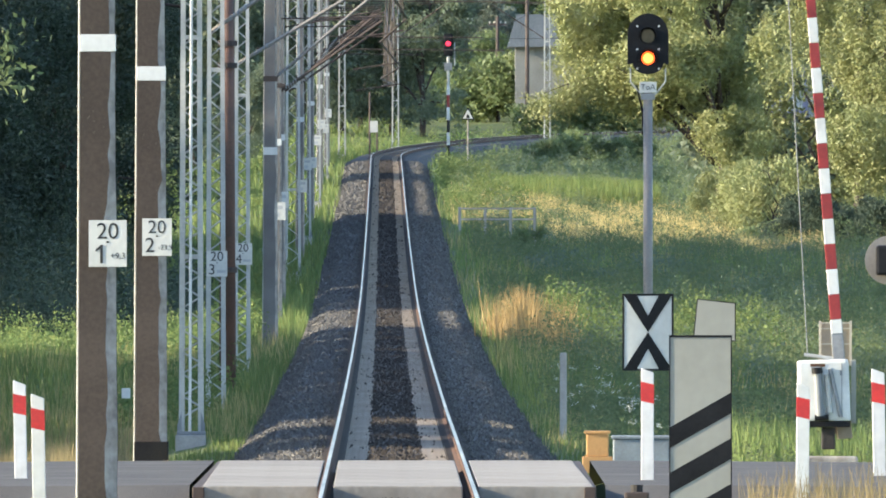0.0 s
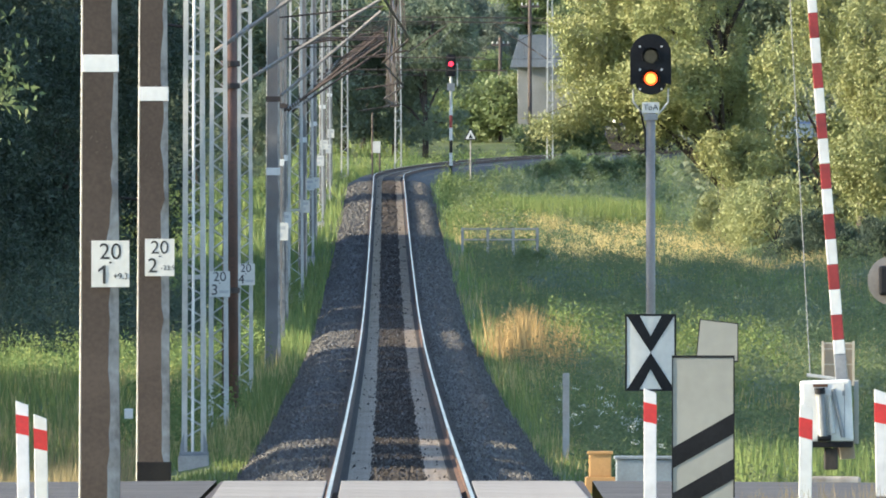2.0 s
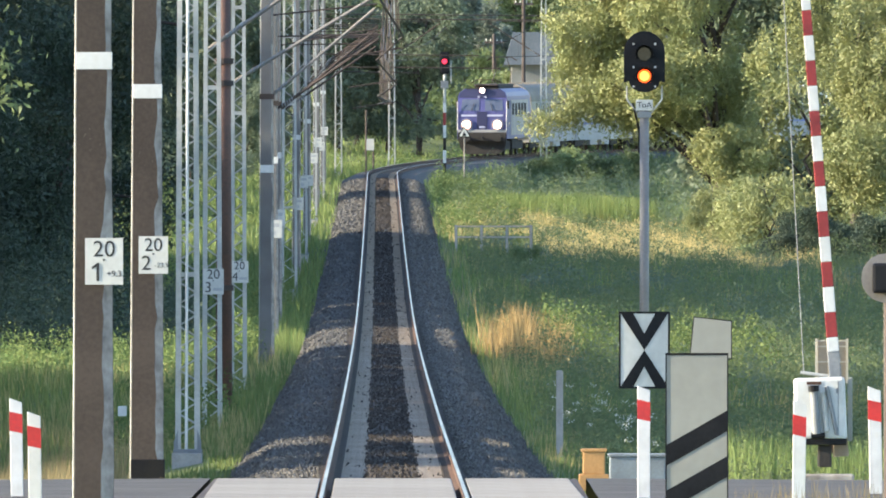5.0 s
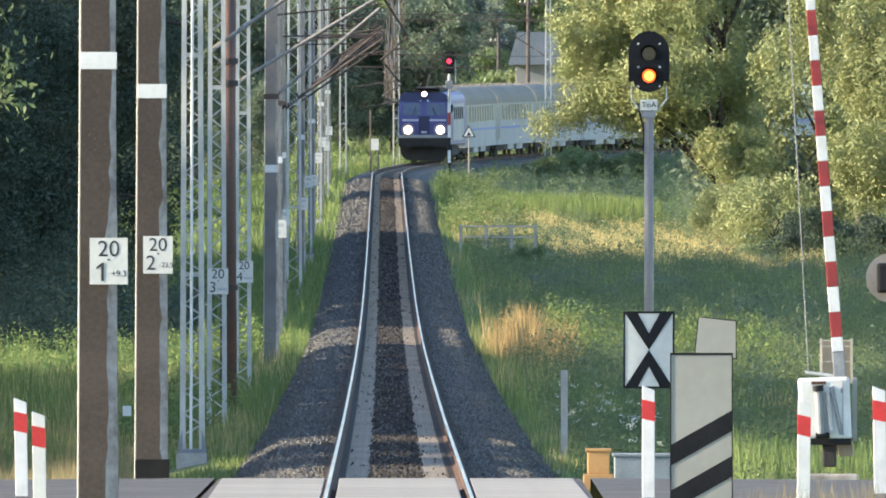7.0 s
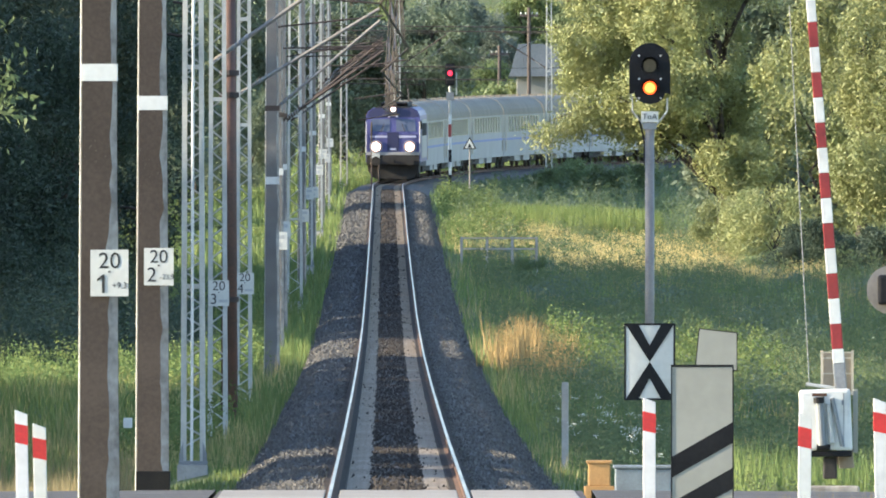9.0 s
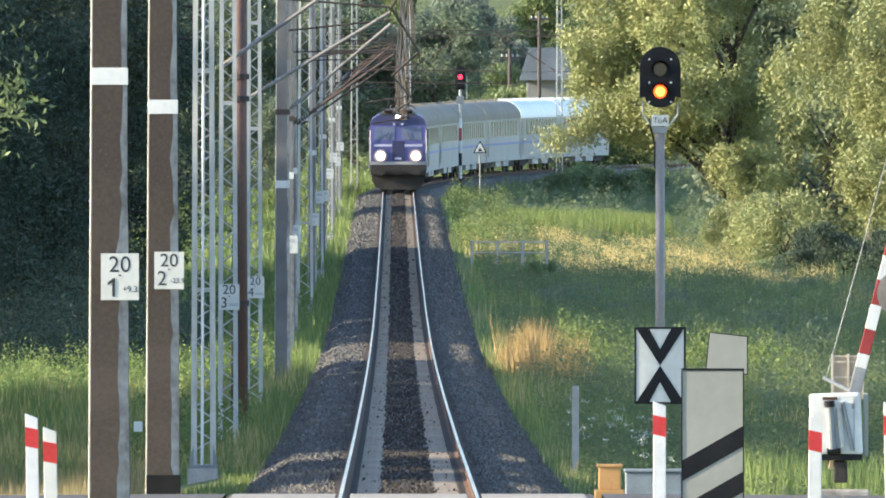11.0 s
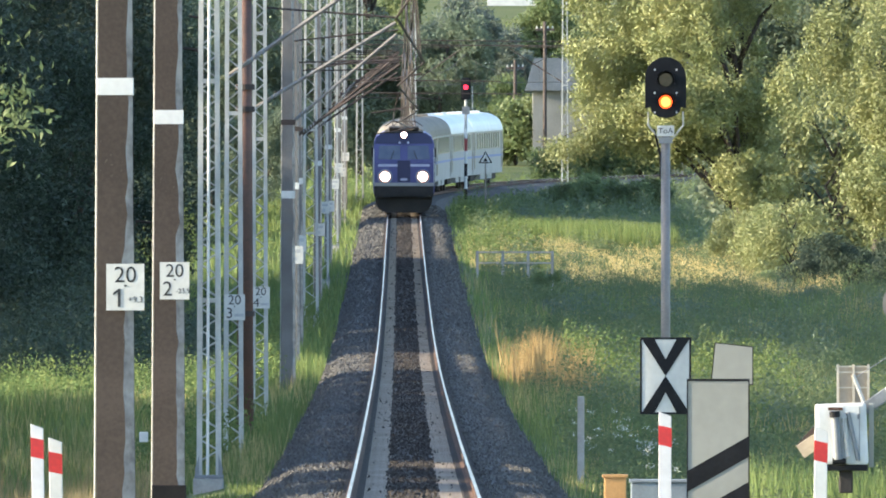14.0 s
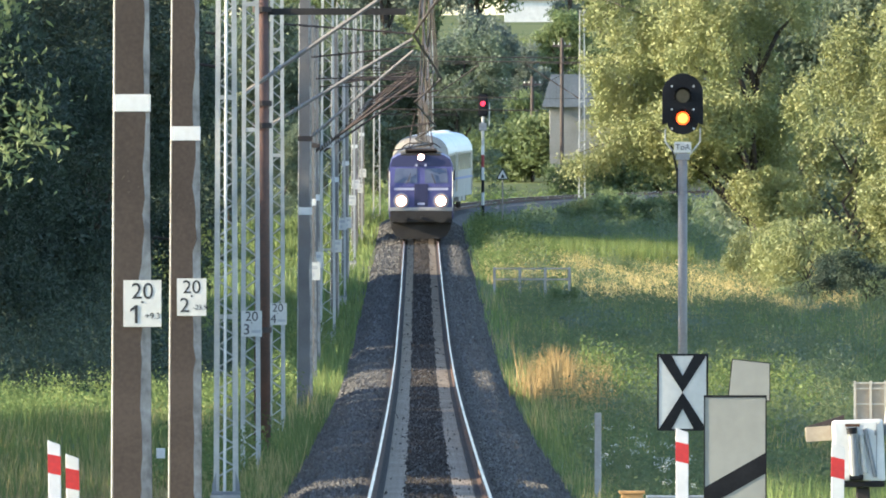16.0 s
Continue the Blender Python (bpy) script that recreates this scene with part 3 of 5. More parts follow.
# ---- signal, boards and posts beside the crossing ----
def colour_light_signal(at):
    s = thing("railway_signal", "two-lamp railway signal on a grey post, lower lamp glowing amber", "railway signal", at)
    part("post", rod(B(), (0, 0, -1.5), (0, 0, 3.55), 0.062, 0.058, seg=16), "post_grey", s, "grey steel post", smooth=True)
    hw, r = 0.265, 0.265
    pts = [(hw * math.cos(a), 0.36 + r * math.sin(a)) for a in np.linspace(0, math.pi, 13)] + [(-hw, -0.04)] + [(0.2 * math.cos(a), -0.02 + 0.2 * math.sin(a) * 0.72) for a in np.linspace(math.pi, 2 * math.pi, 9)] + [(hw, -0.04)]
    head = part("signal_head", outline(B(), pts, -0.03, 0.0, 0.004), "black", s, "black oval backboard", at=(0, -0.09, 3.90))
    part("lamp_housing", box(B(), -0.16, 0.16, 0.0, 0.22, -0.1, 0.52, 0.03), "black", head)
    for z, ma in ((0.33, "lens_dark"), (0.045, "amber")):
        ring = B()
        bmesh.ops.create_cone(ring, cap_ends=False, segments=24, radius1=0.115, radius2=0.115, depth=0.16, matrix=Matrix.Translation((0, -0.10, z)) @ Matrix.Rotation(radians(90), 4, "X"))
        ring.faces.ensure_lookup_table()
        for f in [f for f in ring.faces if f.calc_center_median().z < z - 0.045]:
            ring.faces.remove(f)
        part("visor", ring, "black", head)
        part("lens", rod(B(), (0, -0.032, z), (0, -0.05, z), 0.085, seg=24), ma, head, "glowing amber lens" if ma == "amber" else "unlit lens")
        if ma == "amber":
            part("lens_core", rod(B(), (0, -0.05, z), (0, -0.056, z), 0.062, seg=24), "amber_core", head)
    for x in (-0.14, 0.14):
        for z in (0.46, 0.16, -0.09):
            part("bolt", rod(B(), (x, -0.03, z), (x, -0.042, z), 0.014, seg=8), "plate", head)
    pl = part("name_plate", box(B(), -0.11, 0.11, -0.078, -0.066, 3.50, 3.64, 0.004), "plate", s, "small white name plate")
    letters("ToA", 0.105, "ink", pl, (0, -0.081, 3.57))
    part("name_plate_holder", box(B(), -0.09, 0.09, -0.070, -0.060, 3.41, 3.49), "grey", s)
    for sx in (-1, 1):
        bm = B()
        rod(bm, (sx * 0.225, -0.05, 3.82), (sx * 0.225, -0.05, 3.64), 0.012, seg=6)
        rod(bm, (sx * 0.225, -0.05, 3.64), (sx * 0.07, -0.02, 3.45), 0.012, seg=6)
        part("bracket", bm, "galv", s)
    bm = B()
    for z0, x0, x1 in ((3.6, -0.15, -0.07), (3.3, -0.07, -0.07)):
        rod(bm, (x0, -0.03, z0), (x1, -0.04, z0 - 0.35), 0.012, seg=6)
    part("cable", bm, "black", s)
    part("footing", box(B(), -0.2, 0.2, -0.2, 0.2, -1.6, -1.05, 0.02), "pole_edge", s)
    return s


colour_light_signal((2.66, 262.8, 0.84))


def chevron_board(at, w=0.62, h=0.93):
    """White board with two black arrowheads that meet at their tips."""
    b = thing("distant_signal_board", "white board with two black chevrons meeting tip to tip", "railway sign", at)
    part("board", box(B(), -w / 2, w / 2, -0.012, 0.012, 0, h, 0.004), "plate", b)
    f = 0.024
    for x0, x1, z0, z1 in ((-w / 2, w / 2, 0, f), (-w / 2, w / 2, h - f, h), (-w / 2, -w / 2 + f, f, h - f), (w / 2 - f, w / 2, f, h - f)):
        part("border", box(B(), x0, x1, -0.017, -0.0125, z0, z1), "black", b)
    t, c, m = 0.20, h / 2, f
    for k in (1, -1):
        for sx in (1, -1):
            z = lambda v: c + k * v
            pts = [(0, z(0.0)), (sx * (w / 2 - m), z(c - m)), (sx * (w / 2 - m - 0.155), z(c - m)), (0, z(0.20))]
            if sx * k < 0:
                pts.reverse()
            part("chevron", outline(B(), pts, -0.021 - 0.002 * (sx > 0), -0.018), "black", b)
    part("post", rod(B(), (0, 0.05, -1.5), (0, 0.05, h - 0.1), 0.03, seg=10), "galv", b)
    return b


chevron_board((2.49, 246, 0.865))


def striped_board(at, w=0.62, h=2.0):
    """Tall cream board with black slanting stripes, and a small plain board behind its top."""
    b = thing("warning_board", "tall cream board with slanting black stripes beside the crossing", "railway sign", at)
    part("board", box(B(), -w / 2, w / 2, -0.012, 0.012, 0, h, 0.004), "cream", b)
    for z0 in (h - 1.085, h - 1.525, h - 1.965):
        lo = lambda x, d: max(z0 + d + (x + w / 2) / w * 0.33, 0.01)
        pts = [(-w / 2 + 0.012, lo(-w / 2, 0)), (w / 2 - 0.012, lo(w / 2, 0)), (w / 2 - 0.012, lo(w / 2, 0.2)), (-w / 2 + 0.012, lo(-w / 2, 0.2))]
        if pts[2][1] > 0.05:
            part("stripe", outline(B(), pts, -0.017, -0.013), "black", b)
    for x0, x1, z0, z1 in ((-w / 2, w / 2, h - 0.022, h), (-w / 2, -w / 2 + 0.012, 0, h - 0.022), (w / 2 - 0.012, w / 2, 0, h - 0.022)):
        part("border", box(B(), x0, x1, -0.0175, -0.0125, z0, z1), "black", b)
    part("post", rod(B(), (0, 0.05, -0.8), (0, 0.05, h - 0.1), 0.035, seg=10), "galv", b)
    return b


striped_board((2.49, 196, -0.33), 0.605, 1.88)
sb = thing("plain_sign_back", "small plain cream sign board behind the striped board", "sign", (2.675, 199.5, 1.48))
part("board", outline(B(), [(-0.205, 0), (0.195, 0), (0.195, 0.36), (-0.165, 0.40)], -0.01, 0.01), "cream", sb)
part("post", rod(B(), (0, 0.04, -1.8), (0, 0.04, 0.3), 0.025, seg=8), "galv", sb)
part("rim", outline(B(), [(-0.215, -0.01), (0.205, -0.01), (0.205, 0.37), (-0.175, 0.41)], 0.0105, 0.02), "black", sb)


def guide_post(at, h, lean=0.0, w=0.13):
    g = thing("guide_post", "white roadside guide post with a red reflective band", "guide post", at, "guide posts of the crossing")
    g.rotation_euler = (0, radians(lean), 0)
    part("body", outline(B(), [(-w / 2, -0.3), (w / 2, -0.3), (w / 2, h - 0.05), (-w / 2, h)], -0.05, 0.05, 0.006), "white", g)
    part("reflector", outline(B(), [(-w / 2 - 0.002, h - 0.34), (w / 2 + 0.002, h - 0.37), (w / 2 + 0.002, h - 0.17), (-w / 2 - 0.002, h - 0.14)], -0.053, 0.053), "red", g, "red reflective band")
    return g


guide_post((-4.39, 212, 0.05), 0.95, -1)
guide_post((-4.0, 202, -0.06), 1.0, -1)
guide_post((2.12, 210, 0.10), 1.04, 0)
guide_post((3.62, 204.4, -0.03), 1.06, 0.6, 0.13)
guide_post((4.47, 208, 0.35), 0.80, -1)


# ---- crossing barrier ----
def barrier_machine(at):
    b = thing("barrier_machine", "white barrier drive box on a dark stand", "crossing barrier", at)
    part("drive_box", outline(B(), [(-0.48, -0.59), (0.12, -0.59), (0.09, 0.13), (-0.50, 0.11)], -0.2, 0.2, 0.035), "white", b, "white steel drive box")
    part("door_seam", box(B(), 0.01, 0.018, -0.206, -0.2, -0.55, 0.08), "grey", b)
    part("red_label", box(B(), -0.35, -0.18, -0.207, -0.2, 0.04, 0.075), "rail_web", b, "rust-red label strip")
    part("lock", box(B(), -0.01, 0.02, -0.212, -0.2, -0.06, 0.0), "grey", b)
    part("handle_shaft", rod(B(), (-0.27, -0.235, 0.0), (-0.235, -0.235, -0.53), 0.045, 0.052, seg=12), "grey", b, "grey steel crank shaft")
    part("shaft_cap", rod(B(), (-0.275, -0.235, 0.03), (-0.27, -0.235, -0.04), 0.062, seg=12), "black", b)
    part("shaft_foot", rod(B(), (-0.30, -0.235, -0.55), (-0.14, -0.235, -0.55), 0.035, seg=10), "black", b)
    part("lever", rod(B(), (-0.165, -0.225, -0.05), (-0.12, -0.225, -0.5), 0.03, 0.036, seg=8), "galv", b)
    part("strut", rod(B(), (-0.12, -0.215, 0.02), (0.0, -0.215, -0.54), 0.026, seg=8), "grey", b)
    part("sill", box(B(), -0.42, 0.11, -0.19, 0.19, -0.66, -0.594, 0.01), "black", b)
    part("stand", box(B(), -0.22, -0.06, -0.12, 0.12, -0.92, -0.664, 0.02), "bogie", b, "dark steel stand")
    part("footing", box(B(), -0.4, 0.2, -0.3, 0.3, -1.5, -1.0, 0.03), "pole_edge", b)
    part("side_plate", box(B(), 0.13, 0.185, 0.1, 0.2, -0.62, 0.12, 0.008), "cream", b)
    g = part("guard_panel", box(B(), -0.22, 0.13, 0.51, 0.53, 0.05, 0.55), "guard_tan", b, "tan guard panel in a cream frame")
    for x in (-0.225, -0.04, 0.13):
        part("bar", box(B(), x - 0.014, x + 0.014, 0.48, 0.505, 0.05, 0.57), "guard_cream", g)
    for z in (0.545, 0.48, 0.30):
        part("bar", box(B(), -0.22, 0.13, 0.485, 0.508, z - 0.009, z + 0.009), "guard_cream", g)
    return b


BAR = (4.62, 236, 0.94)
barrier_machine(BAR)


def barrier_boom(at):
    """Boom that turns about its hinge: red and white sections, guy wire and counterweight."""
    b = thing("barrier_boom", "red and white striped barrier boom with a counterweight", "crossing barrier", at)
    part("hinge", rod(B(), (0, 0.21, 0), (0, 0.47, 0), 0.085, seg=16), "grey", b)
    part("neck", box(B(), -0.07, 0.07, 0.25, 0.33, -0.05, 0.5, 0.01), "grey", b, "grey steel neck")
    z, k = 0.424, 0
    lengths = [0.165] + [0.293] * 16
    for k, ln in enumerate(lengths):
        w = 0.066 - 0.0009 * k
        part("boom_section", box(B(), -w, w, 0.24, 0.34, z, z + ln - 0.002, 0.008), "dark_red" if k % 2 else "white", b)
        z += ln
    part("guy_wire", rod(B(), (-0.36, 0.29, 0.19), (-0.25, 0.29, 4.6), 0.006, seg=5), "grey", b)
    bm = B()
    rod(bm, (-0.40, 0.29, 0.21), (0, 0.29, 0.12), 0.022, seg=6)
    part("outrigger", bm, "galv", b)
    for y in (0.26, 0.42):
        part("counter_arm", box(B(), -0.03, 0.03, y - 0.012, y + 0.012, -0.40, 0.0), "galv", b)
    part("counterweight", box(B(), -0.085, 0.085, 0.22, 0.46, -0.80, -0.34, 0.006), "guard_tan", b, "tan steel counterweight box")
    part("weight_cover", outline(B(), [(-0.09, -0.80), (-0.09, -0.34), (-0.20, -0.34)], 0.3, 0.44), "rust", b, "brown cover plate")
    return b


boom = barrier_boom((BAR[0], BAR[1], BAR[2]))


def road_light(at):
    r = thing("road_warning_light", "round grey warning light backboard on a brown post", "traffic light", at)
    part("post", rod(B(), (0.14, 0.1, -2.9), (0.14, 0.1, 0.1), 0.06, seg=12), "dark_wood", r, "dark brown weathered post")
    part("backboard", rod(B(), (0.1, 0.0, 0), (0.1, 0.02, 0), 0.23, seg=32), "post_grey", r, "round grey backboard")
    part("housing", box(B(), -0.03, 0.2, -0.14, -0.004, -0.14, 0.14, 0.03), "black", r)
    return r


road_light((4.08, 190, 2.28))

# cable box, trough, marker post, coils beside the crossing
cb = thing("cable_box", "small ochre cable junction box on a plinth", "junction box", (1.75, 229, -0.02))
part("plinth", box(B(), -0.17, 0.17, -0.14, 0.14, -0.15, 0.035, 0.01), "ochre", cb)
part("body", box(B(), -0.125, 0.125, -0.1, 0.1, 0.035, 0.29, 0.012), "ochre", cb)
part("lid", box(B(), -0.145, 0.145, -0.12, 0.12, 0.29, 0.325, 0.008), "ochre", cb)
tr = thing("cable_trough", "blue-grey concrete cable trough", "trough", (2.28, 233, 0.0))
part("trough", box(B(), -0.32, 0.32, -0.3, 0.3, -0.2, 0.17, 0.015), "blue_grey", tr)
part("cover", box(B(), -0.34, 0.34, -0.32, 0.32, 0.174, 0.21, 0.01), "blue_grey", tr)
mk = thing("marker_post", "slim grey concrete marker post in the grass", "post", (1.77, 297, -0.60))
part("shaft", box(B(), -0.05, 0.05, -0.05, 0.05, -0.4, 1.38, 0.02), "block", mk)
sp = thing("drive_unit", "rusty track-side unit with coiled springs", "track equipment", (1.80, 200.5, -0.42))
for k in range(4):
    bm = B()
    bmesh.ops.create_cone(bm, cap_ends=False, segments=18, radius1=0.10, radius2=0.10, depth=0.035, matrix=Matrix.Translation((-0.04, -0.1, 0.06 + k * 0.06)))
    part("coil", bm, "ochre", sp)
part("casing", box(B(), 0.0, 0.24, 0, 0.3, 0, 0.40, 0.02), "rust", sp)
part("cap", rod(B(), (0.12, 0.15, 0.40), (0.12, 0.15, 0.47), 0.06, seg=12), "bogie", sp)
solid("white_marker", box(B(), -0.06, 0.06, -0.02, 0.02, 0.95, 1.09, 0.01), "white", "small white marker plate in the grass", "marker", (-4.35, 280, -0.7))
# guard railing at a culvert
rl = thing("guard_railing", "pale steel guard railing at a culvert", "railing", (0.66, 760, 2.5))
for x in (0, 0.95, 1.9, 2.8):
    part("post", box(B(), x - 0.05, x + 0.05, -0.05, 0.05, -0.8, 0.95), "block", rl)
for z in (0.5, 0.9):
    part("rail", box(B(), 0, 2.8, -0.03, 0.03, z - 0.03, z + 0.03), "block", rl)


# ---- far signal, signs and building ----
def far_signal(at):
    s = thing("railway_signal", "distant railway signal with red lamp on a striped post", "railway signal", at)
    zs = [0, 0.9, 1.55, 2.2, 2.85, 3.5, 4.0]
    for k in range(6):
        part("post_section", rod(B(), (0, 0, zs[k]), (0, 0, zs[k + 1]), 0.085, seg=10), ("black", "white", "black", "white", "dark_red", "white")[k], s)
    part("post_top", rod(B(), (0, 0, 4.0), (0, 0, 5.6), 0.08, seg=10), "galv", s)
    part("control_box", box(B(), -0.2, 0.2, -0.14, -0.09, 4.75, 5.15, 0.02), "grey", s, "grey control box")
    hd = part("signal_head", box(B(), -0.25, 0.25, -0.12, 0.0, 5.5, 6.65, 0.1), "black", s, "black signal head")
    part("lens", rod(B(), (0, -0.13, 6.15), (0, -0.16, 6.15), 0.13, seg=16), "red_lamp", hd, "glowing red lens")
    part("ladder", box(B(), 0.3, 0.36, -0.05, 0.05, 5.0, 6.2), "galv", s)
    return s


far_signal((0.32, 1052, float(rail_z(1052)) - 0.5))
ts = thing("triangular_sign", "white triangular sign with a black mark on a thin post", "railway sign", (1.27, 1000, float(rail_z(1000)) - 0.9))
part("post", rod(B(), (0, 0, -0.4), (0, 0, 3.0), 0.035, seg=8), "post_grey", ts)
part("plate", outline(B(), [(-0.34, 2.95), (0.34, 2.95), (0, 3.55)], -0.06, -0.05), "black", ts)
part("field", outline(B(), [(-0.25, 3.0), (0.25, 3.0), (0, 3.45)], -0.066, -0.0605), "plate", ts)
part("mark", outline(B(), [(-0.11, 3.03), (0.11, 3.03), (0, 3.24)], -0.071, -0.0665), "black", ts)
fs = thing("speed_sign", "small white sign on two dark posts by the far line", "railway sign", (-3.55, 1060, float(rail_z(1060)) - 0.9))
part("plate", box(B(), -0.2, 0.2, -0.06, -0.04, 1.9, 2.5), "plate", fs)
for x in (-0.22, 0.16):
    part("post", rod(B(), (x, 0, 0), (x, 0, 2.2 if x > 0 else 4.0), 0.05, seg=8), "dark_wood", fs)


def barn(at):
    h = thing("barn", "grey plastered barn with a blue-grey roof behind trees", "building", at)
    part("wall", box(B(), -3.7, 6, -4, 4, -3, 5.2), "plaster", h)
    part("roof", outline(B(), [(-4.2, 5.1), (6.6, 5.1), (6.6, 7.2), (-3.6, 7.2)], -4.6, 4.6), "roof_tile", h, "blue-grey roof")
    return h


barn((8.4, 1312, 9.3))


sh = thing("distant_shed", "long pale shed on the far hillside", "building", (4.9, 1690, 25.2))
part("wall", box(B(), -2.6, 2.2, -3, 3, -3.0, 1.5), "white", sh)
part("roof", outline(B(), [(-2.8, 1.5), (2.4, 1.5), (2.2, 1.9), (-2.6, 1.9)], -3.2, 3.2), "ochre", sh, "rust-orange roof")


def utility_pole(at, h=9.0):
    u = thing("utility_pole", "dark tarred wooden pole with a cross arm", "utility pole", at, "wooden poles")
    part("shaft", rod(B(), (0, 0, -0.5), (0, 0, h), 0.15, 0.11, seg=10), "dark_wood", u)
    part("cross_arm", box(B(), -0.6, 0.6, -0.06, 0.06, h - 0.6, h - 0.45), "dark_wood", u)
    for x in (-0.5, -0.2, 0.2, 0.5):
        part("insulator", rod(B(), (x, 0, h - 0.45), (x, 0, h - 0.3), 0.04, seg=8), "plate", u)
    return u


for x, y, h in ((5.4, 1290, 9.5), (3.6, 1320, 6.8), (1.5, 1340, 7.0), (0.6, 1330, 8.5)):
    utility_pole((x, y, float(ground_z(x, y))), h)


# ---- train ----
def loft(bm, section, y0, y1, nose0=0.0, nose1=0.0):
    """A body from a cross-section (x, z) drawn from y0 to y1; the ends lean back by nose towards the top."""
    zs = [z for x, z in section]
    lo, hi = min(zs), max(zs)
    a = [bm.verts.new((x, y0 + nose0 * (z - lo) / (hi - lo), z)) for x, z in section]
    b = [bm.verts.new((x, y1 - nose1 * (z - lo) / (hi - lo), z)) for x, z in section]
    n = len(section)
    for i in range(n):
        bm.faces.new((a[i], a[(i + 1) % n], b[(i + 1) % n], b[i]))
    bm.faces.new(a)
    bm.faces.new(list(reversed(b)))
    bmesh.ops.recalc_face_normals(bm, faces=bm.faces)
    return bm


def bogie(parent, y, wheelbase=2.6, r=0.5):
    g = part("bogie", box(B(), -1.1, 1.1, y - wheelbase / 2 - 0.6, y + wheelbase / 2 + 0.6, 0.35, 0.85, 0.05), "bogie", parent, "dark bogie frame")
    for sy in (-0.5, 0.5):
        bm = B()
        for sx in (-0.75, 0.75):
            rod(bm, (sx - 0.07, y + sy * wheelbase, r), (sx + 0.07, y + sy * wheelbase, r), r, seg=20)
        rod(bm, (-0.75, y + sy * wheelbase, r), (0.75, y + sy * wheelbase, r), 0.08, seg=8)
        part("wheelset", bm, "bogie", g)
    return g


def locomotive():
    """Electric locomotive; its front looks towards -y, its middle is the origin, z = 0 is the rail top."""
    t = thing("locomotive", "blue electric locomotive with three lit headlights and raised pantograph", "locomotive")
    L = 15.0
    F = -L / 2
    low = [(-1.42, 1.0), (1.42, 1.0), (1.44, 2.45), (-1.44, 2.45)]
    part("lower_body", loft(B(), low, F, -F), "loco_blue", t)
    up = [(-1.44, 2.454), (1.44, 2.454), (1.39, 3.42), (1.29, 3.66), (1.0, 3.84), (-1.0, 3.84), (-1.29, 3.66), (-1.39, 3.42)]
    part("upper_body", loft(B(), up, F, -F, 0.30, 0.30), "loco_blue", t, "blue upper body")
    part("side_panel", box(B(), 1.448, 1.458, F + 2.2, -F - 2.2, 1.2, 3.2), "loco_grey", t, "light grey side panel")
    part("side_panel", box(B(), -1.458, -1.448, F + 2.2, -F - 2.2, 1.2, 3.2), "loco_grey", t, "light grey side panel")
    for sx in (-1, 1):
        for k in range(5):
            y = F + 3.4 + k * 1.9
            part("louvre", box(B(), sx * 1.465 - 0.012, sx * 1.465 + 0.012, y - 0.55, y + 0.55, 2.35, 3.0), "bogie", t)
    for sx in (-1, 1):
        pts = [(sx * 0.17, 2.60), (sx * 1.20, 2.60), (sx * 1.14, 3.24), (sx * 0.17, 3.24)]
        bm = outline(B(), pts if sx > 0 else pts[::-1], F - 0.02, F + 0.05)
        for v in bm.verts:
            v.co.y += 0.30 * (v.co.z - 2.454) / 1.406
        part("windscreen", bm, "windscreen", t, "windscreen with bluish reflected light put into its colour")
        part("stripe", box(B(), sx * 0.72 - 0.48, sx * 0.72 + 0.48, F - 0.02, F + 0.02, 2.27, 2.38), "loco_stripe", t, "pale lilac stripe")
        lamp = part("headlight", rod(B(), (sx * 0.88, F - 0.10, 1.80), (sx * 0.88, F + 0.05, 1.80), 0.34, seg=24), "loco_grey", t, "round lit headlight")
        # glowing disc behind the bulb, painted bloom of the lamp
        part("reflector", rod(B(), (sx * 0.88, F - 0.115, 1.80), (sx * 0.88, F - 0.101, 1.80), 0.26, seg=24), "halo", lamp)
        part("bulb", rod(B(), (sx * 0.88, F - 0.13, 1.80), (sx * 0.88, F - 0.116, 1.80), 0.205, seg=24), "headlight", lamp)
        part("buffer", rod(B(), (sx * 0.88, F - 0.55, 1.06), (sx * 0.88, F, 1.06), 0.10, seg=12), "bogie", t)
        part("buffer_plate", rod(B(), (sx * 0.88, F - 0.58, 1.06), (sx * 0.88, F - 0.53, 1.06), 0.24, seg=20), "bogie", t)
        part("hand_rail", rod(B(), (sx * 1.40, F - 0.04, 1.5), (sx * 1.40, F - 0.04, 3.1), 0.022, seg=6), "plate", t)
        part("mirror", box(B(), sx * 1.46 - 0.05, sx * 1.46 + 0.05, F + 0.3, F + 0.5, 2.7, 3.15, 0.02), "bogie", t)
    part("front_panel", box(B(), -0.30, 0.30, F - 0.025, F, 1.55, 2.55, 0.01), "loco_navy", t, "dark navy front panel")
    part("emblem", box(B(), -0.16, 0.16, F - 0.035, F - 0.026, 1.62, 1.72), "loco_stripe", t)
    part("front_skirt", box(B(), -1.40, 1.40, F - 0.05, F + 0.3, 1.36, 1.52, 0.02), "loco_grey", t, "light grey front beam")
    part("buffer_beam", box(B(), -1.38, 1.38, F - 0.04, F + 0.3, 0.86, 1.356, 0.02), "bogie", t)
    # plough drawn wide, low and dark, so it also stands for the shadow below
    part("snow_plough", outline(B(), [(-0.85, 0.12), (0.85, 0.12), (1.12, 0.24), (1.30, 0.55), (1.34, 0.85), (-1.34, 0.85), (-1.30, 0.55), (-1.12, 0.24)], F + 0.30, F + 0.45), "bogie", t)
    part("coupling_hook", rod(B(), (0, F - 0.45, 1.05), (0, F, 1.05), 0.07, seg=8), "bogie", t)
